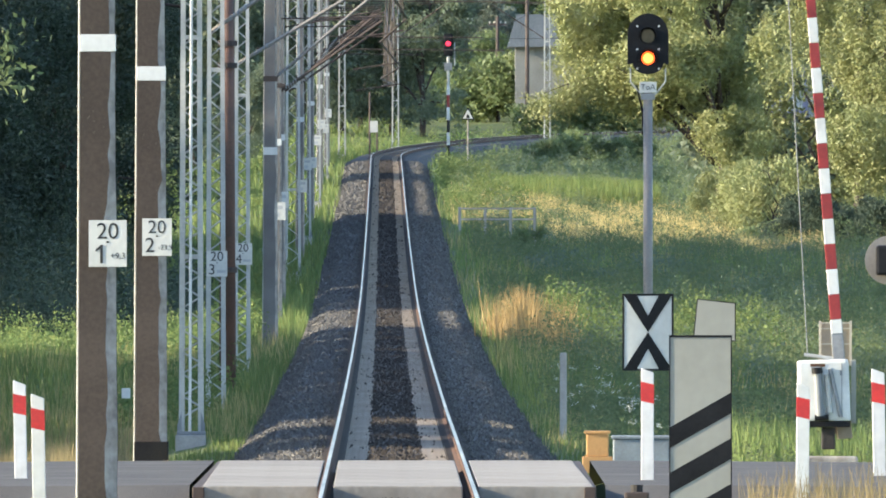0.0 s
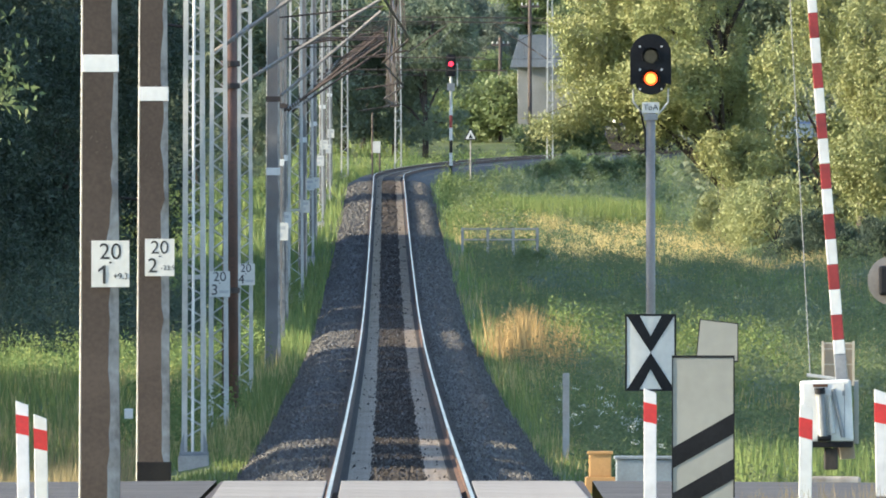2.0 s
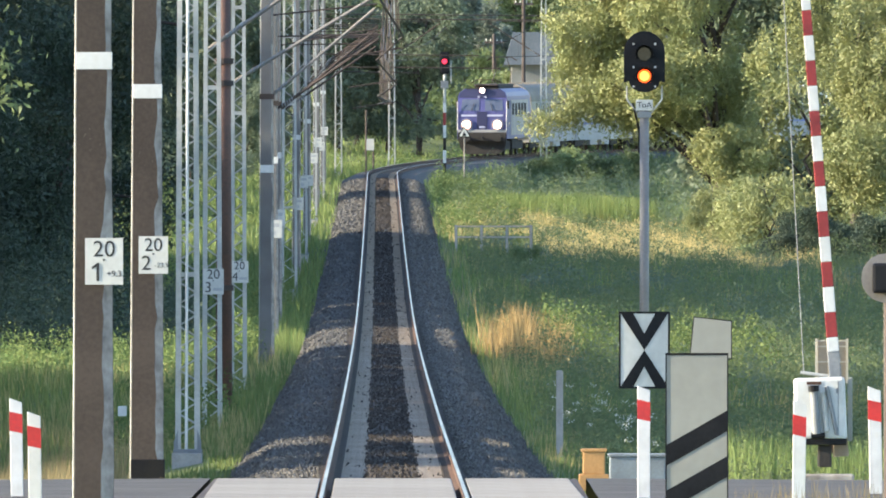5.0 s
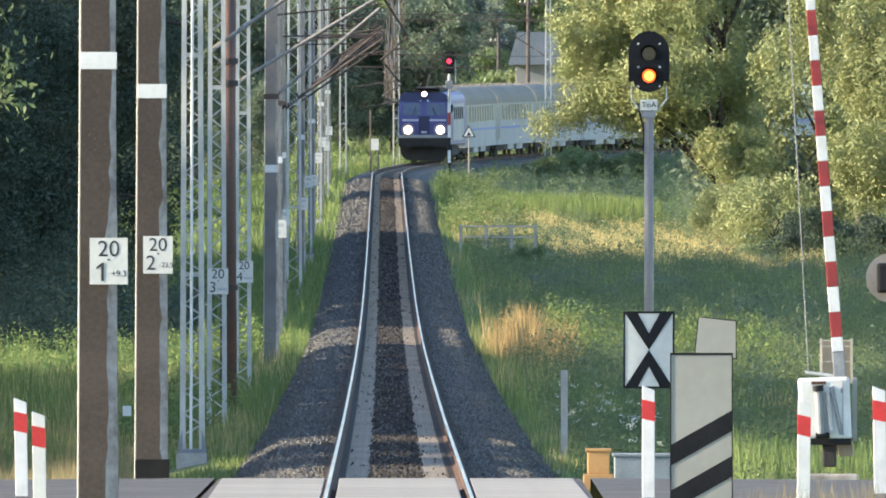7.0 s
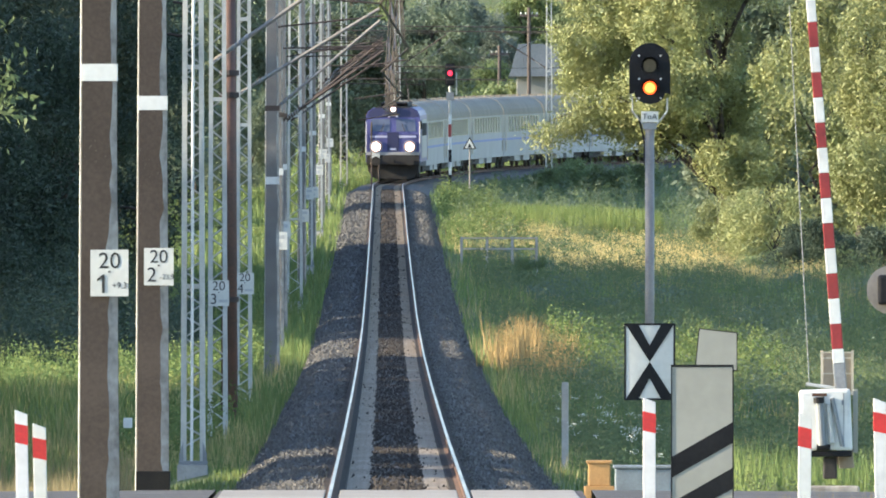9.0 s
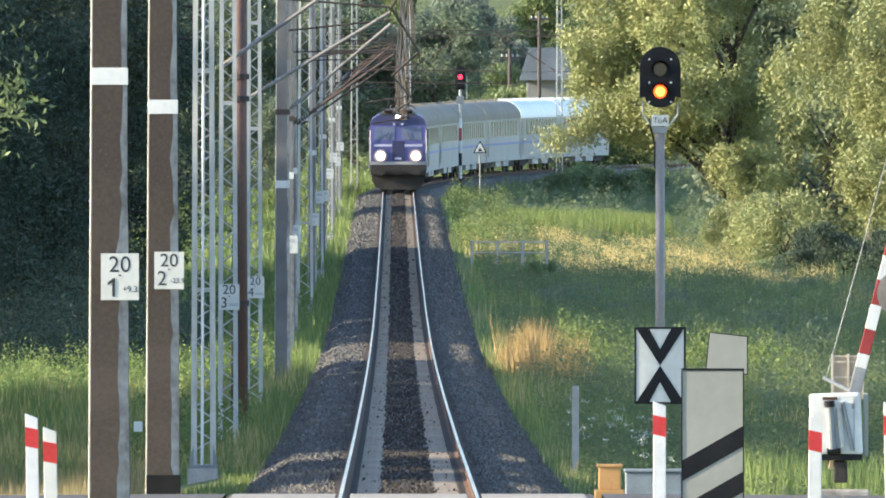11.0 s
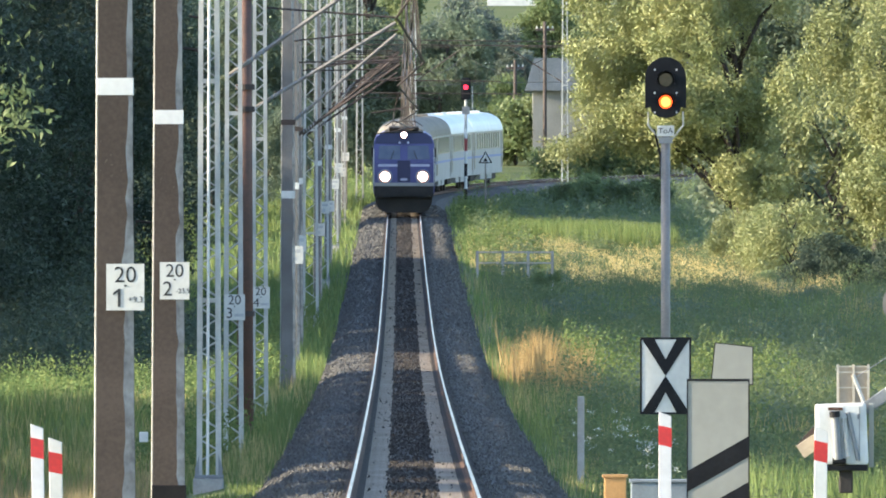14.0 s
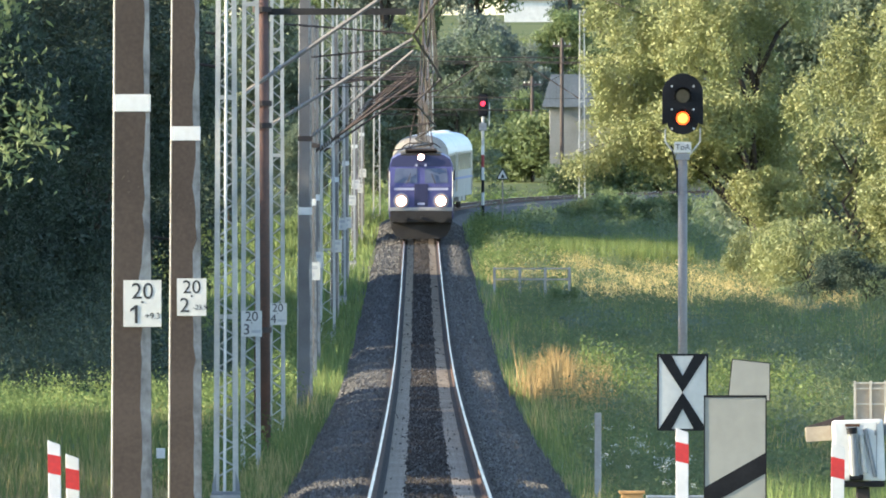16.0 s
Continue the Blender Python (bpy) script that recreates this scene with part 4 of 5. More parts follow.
    lamp = part("headlight", rod(B(), (0, F + 0.10, 3.74), (0, F + 0.5, 3.74), 0.19, seg=24), "loco_navy", t, "lit upper headlight")
    # the upper lamp's bloom, again a glowing disc
    part("reflector", rod(B(), (0, F + 0.085, 3.74), (0, F + 0.099, 3.74), 0.155, seg=24), "halo", lamp)
    part("bulb", rod(B(), (0, F + 0.07, 3.74), (0, F + 0.084, 3.74), 0.125, seg=24), "headlight", lamp)
    part("roof_cover", loft(B(), [(-1.22, 3.665), (1.22, 3.665), (0.82, 3.885), (-0.82, 3.885)], F + 0.28, -F - 0.28), "bogie", t, "dark grey roof")
    bm = outline(B(), [(-1.35, 3.34), (1.35, 3.34), (1.26, 3.64), (0.98, 3.81), (-0.98, 3.81), (-1.26, 3.64)], F - 0.02, F + 0.05)
    for v in bm.verts:
        v.co.y += 0.30 * (v.co.z - 2.454) / 1.386
    part("roof_brow", bm, "loco_navy", t, "dark navy band above the windscreens")
    for sx in (-1, 1):
        part("wiper", rod(B(), (sx * 0.62, F - 0.03, 2.58), (sx * 0.46, F + 0.06, 3.02), 0.018, seg=6), "bogie", t)
        part("marker_lamp", rod(B(), (sx * 0.2, F - 0.04, 3.38), (sx * 0.2, F + 0.25, 3.38), 0.06, seg=12), "loco_stripe", t)
    part("roof_equipment", box(B(), -0.7, 0.7, -4.5, 4.5, 3.87, 4.1, 0.05), "bogie", t)
    for py, upright in ((F + 2.6, False), (-F - 2.6, True)):
        top = 5.62 if upright else 4.35
        mid = (4.0 + top) / 2
        pg = part("pantograph", box(B(), -0.7, 0.7, py - 0.6, py + 0.6, 4.02, 4.08), "rust", t, "raised pantograph" if upright else "lowered pantograph")
        for sx in (-0.55, 0.55):
            part("lower_arm", rod(B(), (sx, py - 0.5, 4.05), (sx * 0.8, py + 0.9, mid), 0.03, seg=6), "rust", pg)
            part("upper_arm", rod(B(), (sx * 0.8, py + 0.9, mid), (sx * 0.5, py, top), 0.025, seg=6), "rust", pg)
        for dy in (-0.15, 0.15):
            part("contact_bow", tube(B(), [(-0.85, py + dy, top - 0.2), (-0.55, py + dy, top), (0.55, py + dy, top), (0.85, py + dy, top - 0.2)], 0.024), "rust", pg)
    for y in (-4.0, 4.0):
        bogie(t, y, 3.05, 0.62)
    part("underframe_box", box(B(), -1.2, 1.2, -1.8, 1.8, 0.4, 0.996, 0.04), "bogie", t)
    return t


def coach(roof, label):
    """Passenger coach of 24 m; its middle is the origin."""
    t = thing("passenger_coach", label, "railway coach", group="coaches of the train")
    L = 24.9
    h = L / 2
    part("lower_body", loft(B(), [(-1.36, 0.70), (1.36, 0.70), (1.41, 2.05), (-1.41, 2.05)], -h, h), "coach", t)
    part("window_band", loft(B(), [(-1.41, 2.053), (1.41, 2.053), (1.39, 3.05), (-1.39, 3.05)], -h, h), "coach_band", t, "beige window band")
    sec = [(1.39, 3.053)] + [(1.39 * math.cos(a) ** 0.75, 3.1 + 0.95 * math.sin(a)) for a in np.linspace(0.05, math.pi / 2 - 0.05, 7)]
    part("roof", loft(B(), sec + [(-x, z) for x, z in reversed(sec)], -h, h, 0.25, 0.25), roof, t, "curved coach roof", smooth=False)
    for sx in (-1, 1):
        part("blue_line", box(B(), sx * 1.418 - 0.006, sx * 1.418 + 0.006, -h + 0.3, h - 0.3, 1.62, 1.74), "coach_blue", t)
        for k in range(10):
            y = -h + 3.3 + k * 1.95
            part("window", box(B(), sx * 1.405 - 0.012, sx * 1.405 + 0.012, y - 0.6, y + 0.6, 2.12, 2.95), "coach_window", t)
        for y in (-h + 1.0, h - 1.0):
            part("door", box(B(), sx * 1.412 - 0.012, sx * 1.412 + 0.012, y - 0.4, y + 0.4, 1.0, 2.98), "coach_band", t)
    for k in range(6):
        part("roof_vent", box(B(), -0.22, 0.22, -h + 2.5 + k * 4, -h + 3.1 + k * 4, 4.0, 4.14, 0.03), roof, t)
    part("gangway", box(B(), -0.5, 0.5, -h - 0.2, -h + 0.01, 1.1, 3.1, 0.05), "bogie", t)
    part("gangway", box(B(), -0.5, 0.5, h - 0.01, h + 0.2, 1.1, 3.1, 0.05), "bogie", t)
    for y in (-h + 3.6, h - 3.6):
        bogie(t, y, 2.5, 0.46)
    part("underframe", box(B(), -1.0, 1.0, -h + 0.4, h - 0.4, 0.5, 0.69), "bogie", t)
    part("skirt_box", box(B(), -1.25, 1.25, -4.5, -0.8, 0.4, 0.696, 0.03), "coach", t)
    part("skirt_box", box(B(), -1.25, 1.25, 1.2, 5.0, 0.4, 0.696, 0.03), "coach", t)
    return t


# ---- plants ----
RNG = np.random.default_rng(7)


def quads(c, u, v):
    """Leaf-shaped quads: centre c, half axes u and v."""
    return np.stack([c - u, c - 0.15 * u + v, c + u, c - 0.15 * u - v], axis=1).reshape(-1, 3)


def unit(n):
    d = RNG.normal(size=(n, 3))
    return d / np.linalg.norm(d, axis=1, keepdims=True)


def leaf_cloud(centres, spread, per, size, droop=0.0):
    n = len(centres) * per
    c = np.repeat(centres, per, axis=0) + RNG.normal(size=(n, 3)) * np.array(spread)
    if droop:
        c[:, 2] -= np.abs(RNG.normal(size=n)) * droop
    u = unit(n)
    u[:, 2] -= droop * 0.8
    u /= np.linalg.norm(u, axis=1, keepdims=True)
    v = np.cross(u, unit(n))
    v /= np.linalg.norm(v, axis=1, keepdims=True)
    s = size * RNG.uniform(0.6, 1.4, size=(n, 1))
    return quads(c, u * s, v * s * 0.36)


def crown_points(n, h, r, low=0.25, lumps=14):
    """Centres of leaf clumps on an uneven crown made of several overlapping lobes."""
    ang = RNG.uniform(0, 2 * math.pi, lumps)
    zz = RNG.uniform(low, 0.95, lumps)
    rad = r * np.sqrt(np.clip(1 - ((zz - 0.5) / 0.62) ** 2, 0.08, 1)) * RNG.uniform(0.35, 0.85, lumps)
    lobes = np.stack([rad * np.cos(ang), rad * np.sin(ang), zz * h], 1)
    size = r * RNG.uniform(0.28, 0.52, lumps)
    k = RNG.integers(0, lumps, n)
    d = unit(n) * RNG.uniform(0.55, 1.05, (n, 1))
    return lobes[k] + d * size[k][:, None] * np.array([1, 1, 0.85]), lobes


def zoned_points(n, zones):
    """Leaf clumps of a spreading crown: each zone (x0, x1, y0, y1, z0, z1, lobes, radius) holds lobes of foliage with gaps between."""
    lobes, size = [], []
    for x0, x1, y0, y1, z0, z1, k, r in zones:
        lobes.append(np.stack([RNG.uniform(x0, x1, k), RNG.uniform(y0, y1, k), RNG.uniform(z0, z1, k)], 1))
        size.append(r * RNG.uniform(0.7, 1.25, k))
    lobes, size = np.concatenate(lobes), np.concatenate(size)
    k = RNG.choice(len(lobes), n, p=size ** 2 / (size ** 2).sum())
    d = unit(n) * RNG.uniform(0.6, 1.0, (n, 1))
    return lobes[k] + d * size[k][:, None] * np.array([1, 1, 1.15]), lobes


def tree_kind(h, r, clumps, per, leaf, material, droop=0.0, low=0.25, spread=0.35, lumps=14, zones=None):
    pts, lobes = zoned_points(clumps, zones) if zones else crown_points(clumps, h, r, low, lumps)
    crown = raw("crown", leaf_cloud(pts, (spread, spread, spread * 0.8), per, leaf, droop), 4, material)
    bm = B()
    prev = Vector((0, 0, -0.6))
    for i in range(6):
        t = (i + 1) / 6
        p = Vector((0.25 * math.sin(i * 1.7) * t, 0.2 * math.cos(i * 2.1) * t, h * 0.75 * t))
        rod(bm, prev, p, h * 0.021 * (1 - 0.85 * (t - 1 / 6)), h * 0.021 * (1 - 0.85 * t), seg=9)
        prev = p
    trunk = mesh_of("trunk", bm, "bark", True)
    limbs = []
    for l in lobes[:9] if zones is None else lobes[::3]:
        bm = B()
        z = max(0.18 * h, l[2] - 0.25 * h)
        mid = Vector((l[0] * 0.45, l[1] * 0.45, (z + l[2]) / 2 + 0.3))
        rod(bm, (0, 0, z), mid, h * 0.010, h * 0.007, seg=6)
        rod(bm, mid, l, h * 0.007, h * 0.002, seg=6)
        limbs.append(mesh_of("limb", bm, "bark", True))
    return trunk, limbs, crown


def plant_tree(kind, x, y, scale, turn, label, category="tree", z=None):
    trunk, limbs, crown = kind
    t = thing("tree", label, category, (x, y, float(ground_z(x, y)) if z is None else z), "trees", turn=turn)
    t.scale = (scale, scale, scale)
    part("trunk", trunk, "bark", t)
    for l in limbs:
        part("limb", l, "bark", t)
    part("crown", crown, "leaf", t)
    return t


WILLOW_BUSH = tree_kind(3.6, 2.0, 190, 70, 0.075, "leaf_willow", 0.30, 0.08, 0.18, 12)
WILLOW = [tree_kind(12.5, 4.8, 420, 120, 0.085, "leaf_willow", 0.38, 0.10, 0.20, 26)]
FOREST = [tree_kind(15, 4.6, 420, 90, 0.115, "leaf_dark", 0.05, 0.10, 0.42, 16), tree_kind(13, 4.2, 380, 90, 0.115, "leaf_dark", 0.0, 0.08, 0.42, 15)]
BROAD = [tree_kind(12, 3.6, 300, 50, 0.20, "leaf", 0.1, 0.15, 0.4, 14), tree_kind(9, 3.0, 240, 50, 0.18, "leaf", 0.1, 0.12, 0.36, 12)]
PINE = [tree_kind(15, 2.6, 260, 60, 0.16, "needle", 0.0, 0.25, 0.35, 16)]
NEAR = [tree_kind(8, 2.6, 300, 36, 0.055, "leaf", 0.08, 0.58, 0.20, 16)]
# far wood: broadleaf trees in the paler leaf colour that stands for haze
FAR_WOOD = [tree_kind(14, 4.4, 380, 50, 0.19, "leaf_grey", 0.05, 0.10, 0.42, 16)]
# same shape as the first BUSH, with shade put into the leaf colour
SHADE_COLOURED_BUSH = tree_kind(2.4, 1.5, 170, 60, 0.07, "leaf_dark", 0.0, 0.1, 0.18, 9)
BUSH = [tree_kind(2.4, 1.5, 150, 45, 0.10, "leaf", 0.0, 0.1, 0.18, 9), tree_kind(1.8, 1.2, 120, 45, 0.09, "leaf", 0.0, 0.1, 0.16, 8)]

# two old willows on the meadow; backdrop trees are added for their shaded gaps
SPREADING = tree_kind(13.5, 5, 970, 170, 0.080, "leaf_willow", 0.40, 0.1, 0.20, zones=[
    (-6.6, -3.0, 0, 3.5, 6.9, 12.5, 15, 1.1), (-3.2, 2.6, -4.5, 0.5, 6.0, 13.0, 24, 1.15), (-0.4, 2.4, -3, -0.5, 1.2, 4.4, 9, 0.9), (-2.4, 1.2, -0.5, 2.5, 4.6, 8.5, 9, 0.95), (-4.6, -1.8, -1, 1.5, 5.2, 6.8, 9, 0.7)])
ROUND = tree_kind(13.5, 5, 660, 170, 0.080, "leaf_willow", 0.42, 0.1, 0.20, zones=[
    (-2.6, 4.0, -3, 2, 7.0, 13.0, 17, 1.35), (-2.0, 4.0, -3, 1, 4.0, 7.0, 9, 1.15), (-1.6, 3.5, -4.2, -2.5, 2.6, 4.6, 8, 0.95)])


def hanging_limb(tree, length, z, material):
    """A long low limb with drooping foliage that reaches out over the meadow."""
    pts = [(-1.0 - (length - 1.0) * t, 0.3 * math.sin(4 * t), z + 0.9 * math.sin(2.6 * t) - 0.9 * t) for t in np.linspace(0, 1, 9)]
    bm = B()
    rod(bm, (0, 0, z - 1.0), pts[0], 0.13, 0.10, seg=7)
    for k, (p, q) in enumerate(zip(pts, pts[1:])):
        rod(bm, p, q, 0.10 - 0.011 * k, 0.089 - 0.011 * k, seg=6)
    limb = part("hanging_limb", bm, "bark", tree)
    n = 120
    k = RNG.integers(0, 9, n)
    c = np.array(pts)[k] + RNG.normal(size=(n, 3)) * np.array([0.40, 0.6, 0.20]) - np.array([0, 0, 0.25])
    part("foliage", raw("foliage", leaf_cloud(c, (0.20, 0.3, 0.16), 100, 0.075, 0.34), 4, material), material, limb)


reach_tree = plant_tree(SPREADING, 11.8, 862, 1.0, 0, "old willow with silvery drooping leaves and a low reaching limb")
hanging_limb(reach_tree, 7.5, 6.05, "leaf_willow")
plant_tree(WILLOW_BUSH, 16.2, 882, 1.85, 60, "broad shaded willow bush between the old willows", "bush")
plant_tree(ROUND, 17.2, 838, 1.0, 0, "tall willow with silvery olive-green drooping leaves")
# added backdrop trees that stand for the willows' own shaded interior
for x, y, sc, a in ((14.2, 894, 0.98, 30), (18.4, 892, 1.0, 140)):
    plant_tree(FAR_WOOD[0], x, y, sc, a, "grey-green backdrop tree added for the shaded gaps in the old willows")
for x, y, sc, a in ((11.6, 838, 0.7, 75), (12.5, 828, 0.85, 160), (13.4, 822, 0.9, 220)):
    plant_tree(WILLOW_BUSH, x, y, sc, a, "low sunlit willow shrub under the old willow", "shrub")
# dark wood on the other side
# stretches along the line where trees stay low or are left out for sun
SUNNY = [(140, 250), (279, 290), (477, 527), (788, 925), (950, 1018), (1110, 1205)]


def sunny(y):
    return any(a < y < b for a, b in SUNNY)


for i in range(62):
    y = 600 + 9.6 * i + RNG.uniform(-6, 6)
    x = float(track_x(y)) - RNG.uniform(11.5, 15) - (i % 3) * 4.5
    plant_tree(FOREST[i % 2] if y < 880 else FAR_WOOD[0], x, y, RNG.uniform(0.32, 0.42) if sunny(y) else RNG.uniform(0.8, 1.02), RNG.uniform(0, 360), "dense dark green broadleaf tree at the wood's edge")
# unseen trees beside the line, added to shade it; gaps let sun bands in
y = 150.0
i = 0
while y < 1040:
    if not sunny(y):
        plant_tree(FOREST[i % 2], float(track_x(y)) - RNG.uniform(24, 29), y, RNG.uniform(0.92, 1.02) if y < 590 else RNG.uniform(1.0, 1.12), RNG.uniform(0, 360), "tall dark green tree out of view, added to shade the line")
        i += 1
    y += RNG.uniform(3.0, 4.4)
# far trees behind the bend
for i in range(52):
    y = 1335 + RNG.uniform(0, 260)
    x = -38 + 1.7 * i + RNG.uniform(-1, 1)
    kd = PINE[0] if i % 3 == 0 else BROAD[i % 2]
    plant_tree(kd, x, y, RNG.uniform(0.40, 0.50) if 3.2 < x < 5.8 else RNG.uniform(0.7, 0.9) if 5.8 <= x < 13 else RNG.uniform(0.75, 1.2), RNG.uniform(0, 360), "dark pine behind the bend" if i % 3 == 0 else "green broadleaf tree behind the bend")
for i in range(26):
    plant_tree(FAR_WOOD[0], -48 + 4.4 * i + RNG.uniform(-1, 1), 1760 + RNG.uniform(0, 300), RNG.uniform(1.1, 1.5), RNG.uniform(0, 360), "distant tree on the rising ground")
for x, y, s in ((3.7, 1330, 0.62), (1.8, 1336, 0.52), (-0.6, 1340, 0.7)):
    plant_tree(BROAD[1], x, y, s, 40 * x, "sunlit young broadleaf tree behind the line")
for i in range(10):
    plant_tree(FAR_WOOD[0], -17 + 1.75 * i + RNG.uniform(-0.5, 0.5), 1262 + RNG.uniform(-18, 30), RNG.uniform(0.6, 0.85), 73 * i, "dark green tree close behind the bend")
for x, y, s in ((-2.3, 1372, 0.66), (-0.9, 1384, 0.72), (0.4, 1368, 0.78), (1.7, 1380, 0.74), (2.9, 1372, 0.62), (4.0, 1386, 0.5)):
    plant_tree(PINE[0], x, y, s, 67 * x, "grey-green pine in the stand behind the bend")
for x, y, s in ((10.6, 1294, 0.72),):
    plant_tree(WILLOW[0], x, y, s, 50 * x, "sunlit willow in front of the grey barn")
# near branches by the road
for x, y, s, a in ((-6.55, 222, 1.0, 0),):
    plant_tree(NEAR[0], x, y, s, a, "dark leafy roadside tree with sunlit leaf edges")
# bushes
for x, y, k, s, a in ((2.3, 1318, 0, 1.9, 10), (3.6, 1314, 1, 2.4, 60), (6.4, 1262, 0, 1.3, 30), (7.9, 1268, 1, 1.7, 80), (9.4, 1258, 0, 1.5, 150), (11.2, 1255, 0, 1.6, 210),
                      (3.2, 750, 1, 0.55, 15), (5.4, 1104, 0, 0.7, 40), (6.7, 1110, 1, 1.0, 90), (7.9, 1116, 0, 0.9, 130), (9.2, 1108, 1, 1.1, 200), (10.6, 1112, 0, 0.95, 260), (12.2, 806, 1, 0.5, 70)):
    plant_tree(BUSH[k], x, y, s, a, "leafy green bush on the meadow", "bush")


# shrubs below the willow, darkened by leaf colour in place of its shade
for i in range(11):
    plant_tree(SHADE_COLOURED_BUSH, 13.6 + 0.62 * i, 812 - 2.0 * i + 6 * (i % 3), 0.55 + 0.09 * (i % 4) + 0.02 * i, 47 * i, "green shrub, its leaves darkened for the willow's shade", "bush")


def blades(x, y, h, w, lean=0.35):
    """Grass blades: bent triangles standing on the ground."""
    n = len(x)
    z = ground_z(x, y) - 0.03
    a = RNG.uniform(0, 2 * math.pi, n)
    b = RNG.uniform(0, 2 * math.pi, n)
    l = h * lean * RNG.uniform(0.2, 1, n)
    base = np.stack([x, y, z], 1)
    side = np.stack([np.cos(a), np.sin(a), np.zeros(n)], 1) * w[:, None] * 1.35
    tip = base + np.stack([np.cos(b) * l, np.sin(b) * l, h], 1)
    return np.stack([base - side, base + side, tip + side * 0.12, tip - side * 0.12], 1).reshape(-1, 3)


def meadow(name, label, material, n, d0, d1, off0, off1, h0, h1, w, patch=0.0, seed=0):
    """Grass from d0 to d1 along the line, at off0 to off1 across it (fractions of the distance past 3 m)."""
    y = d0 * (d1 / d0) ** RNG.uniform(0, 1, n)
    reach = 0.026 * y + 2.0
    x = off0 + (off1 - off0) * RNG.uniform(0, 1, n)
    x = np.where(off1 > 0, track_x(y) + off0 + (reach + 3 - off0 - track_x(y)) * RNG.uniform(0, 1, n), off1 - (reach + off1) * RNG.uniform(0, 1, n))
    d = x - track_x(y)
    keep = (np.abs(d) > 2.1) & ~((x < 0) & (y < 204)) & ~((np.abs(x + 3.66) < 0.36) & (np.abs(y - 291) < 7)) & ~((y > 203.5) & (y < 229.5))
    if patch:
        keep &= np.sin(x * 0.9 + seed) * np.sin(y * 0.06 + seed * 2) + 0.5 * np.sin(x * 2.3 + y * 0.21 + seed) > patch
    x, y = x[keep], y[keep]
    h = RNG.uniform(h0, h1, len(x)) * (0.75 + 0.25 * np.sin(x * 0.8) * np.sin(y * 0.05)) * np.clip((y - 215) / 180, 0.25, 1)
    ww = w * (0.6 + y / 900)
    return solid(name, raw(name, blades(x, y, h, ww * RNG.uniform(0.6, 1.3, len(x))), 4, material), material, label, "grass", kind="stuff")


meadow("meadow_grass", "tall green meadow grass", "grass", 52000, 190, 520, 2.0, 9, 0.35, 0.8, 0.008)
meadow("meadow_grass", "tall green meadow grass", "grass", 70000, 190, 560, -2.0, -2.2, 0.30, 0.75, 0.011)
meadow("meadow_grass", "far green meadow grass", "grass", 50000, 500, 1500, 2.0, 9, 0.35, 0.75, 0.010)
meadow("meadow_grass", "far green meadow grass", "grass", 60000, 500, 1500, -2.0, -2.2, 0.4, 0.9, 0.016)
meadow("dry_grass", "pale dry grass stalks", "dry", 40000, 190, 900, 2.0, 9, 0.45, 0.95, 0.007, 0.25, 1.0)
meadow("dry_grass", "pale dry grass stalks", "dry", 22000, 190, 500, -2.0, -2.2, 0.45, 1.0, 0.007, 0.1, 2.0)
meadow("verge_grass", "straw-coloured verge grass by the road", "verge", 4500, 193, 203, 3.4, 9, 1.6, 3.2, 0.006)
meadow("verge_grass", "straw-coloured verge grass by the road", "verge", 9000, 231, 285, -2.0, -4.2, 1.4, 3.2, 0.006)


def weeds(name, label, material, n, x0, x1, y0, y1, h0, h1, leaf, clump=0.22, per=30, patch=-9.0, seed=0.0):
    """Leafy weeds of uneven height, in clumps that lean on one another."""
    x, y = RNG.uniform(x0, x1, n), RNG.uniform(y0, y1, n)
    x = x + track_x(y)
    keep = np.sin(x * 1.3 + seed) * np.sin(y * 0.045 + seed * 2) + 0.4 * np.sin(x * 3.1 + y * 0.17 + seed) > patch
    x, y = x[keep], y[keep]
    h = RNG.uniform(h0, h1, len(x)) * RNG.uniform(0.6, 1.0, len(x))
    st = np.linspace(0.25, 1.0, 3)
    c = np.concatenate([np.stack([x + RNG.normal(size=len(x)) * 0.06, y, ground_z(x, y) + h * f], 1) for f in st])
    return solid(name, raw(name, leaf_cloud(c, (clump * 0.6, clump, clump * 0.7), per, leaf, 0.1), 4, material), material, label, "weeds", kind="stuff")


def herbs(name, label, material, n, d0, d1, off0, off1, h0, h1, leaf, seed):
    """Leafy herbs in overlapping mounds; the mounds swell and sink over the meadow, leaves stay at one size."""
    y = d0 * (d1 / d0) ** RNG.uniform(0, 1, n)
    edge = np.minimum(off1, 0.0235 * y + 1.0 - track_x(y))
    x = track_x(y) + off0 + (edge - off0) * RNG.uniform(0, 1, n)
    swell = np.array([noise.noise((a * 0.55, b * 0.028, seed)) + 0.5 * noise.noise((a * 1.7, b * 0.09, seed + 5)) for a, b in zip(x, y)])
    keep = (swell > -0.42) & (y > 232) & (h0 + (h1 - h0) * (0.45 + swell) > 0.1)
    x, y, swell = x[keep], y[keep], swell[keep]
    h = h0 + (h1 - h0) * np.clip(0.45 + swell, 0, 1.15) * RNG.uniform(0.7, 1.0, len(x))
    c = np.concatenate([np.stack([x, y, ground_z(x, y) + h * f], 1) for f in (0.35, 0.75, 1.0)])
    return solid(name, raw(name, leaf_cloud(c, (0.13, 0.3, 0.11), 9, leaf, 0.1), 4, material), material, label, "weeds", kind="stuff")


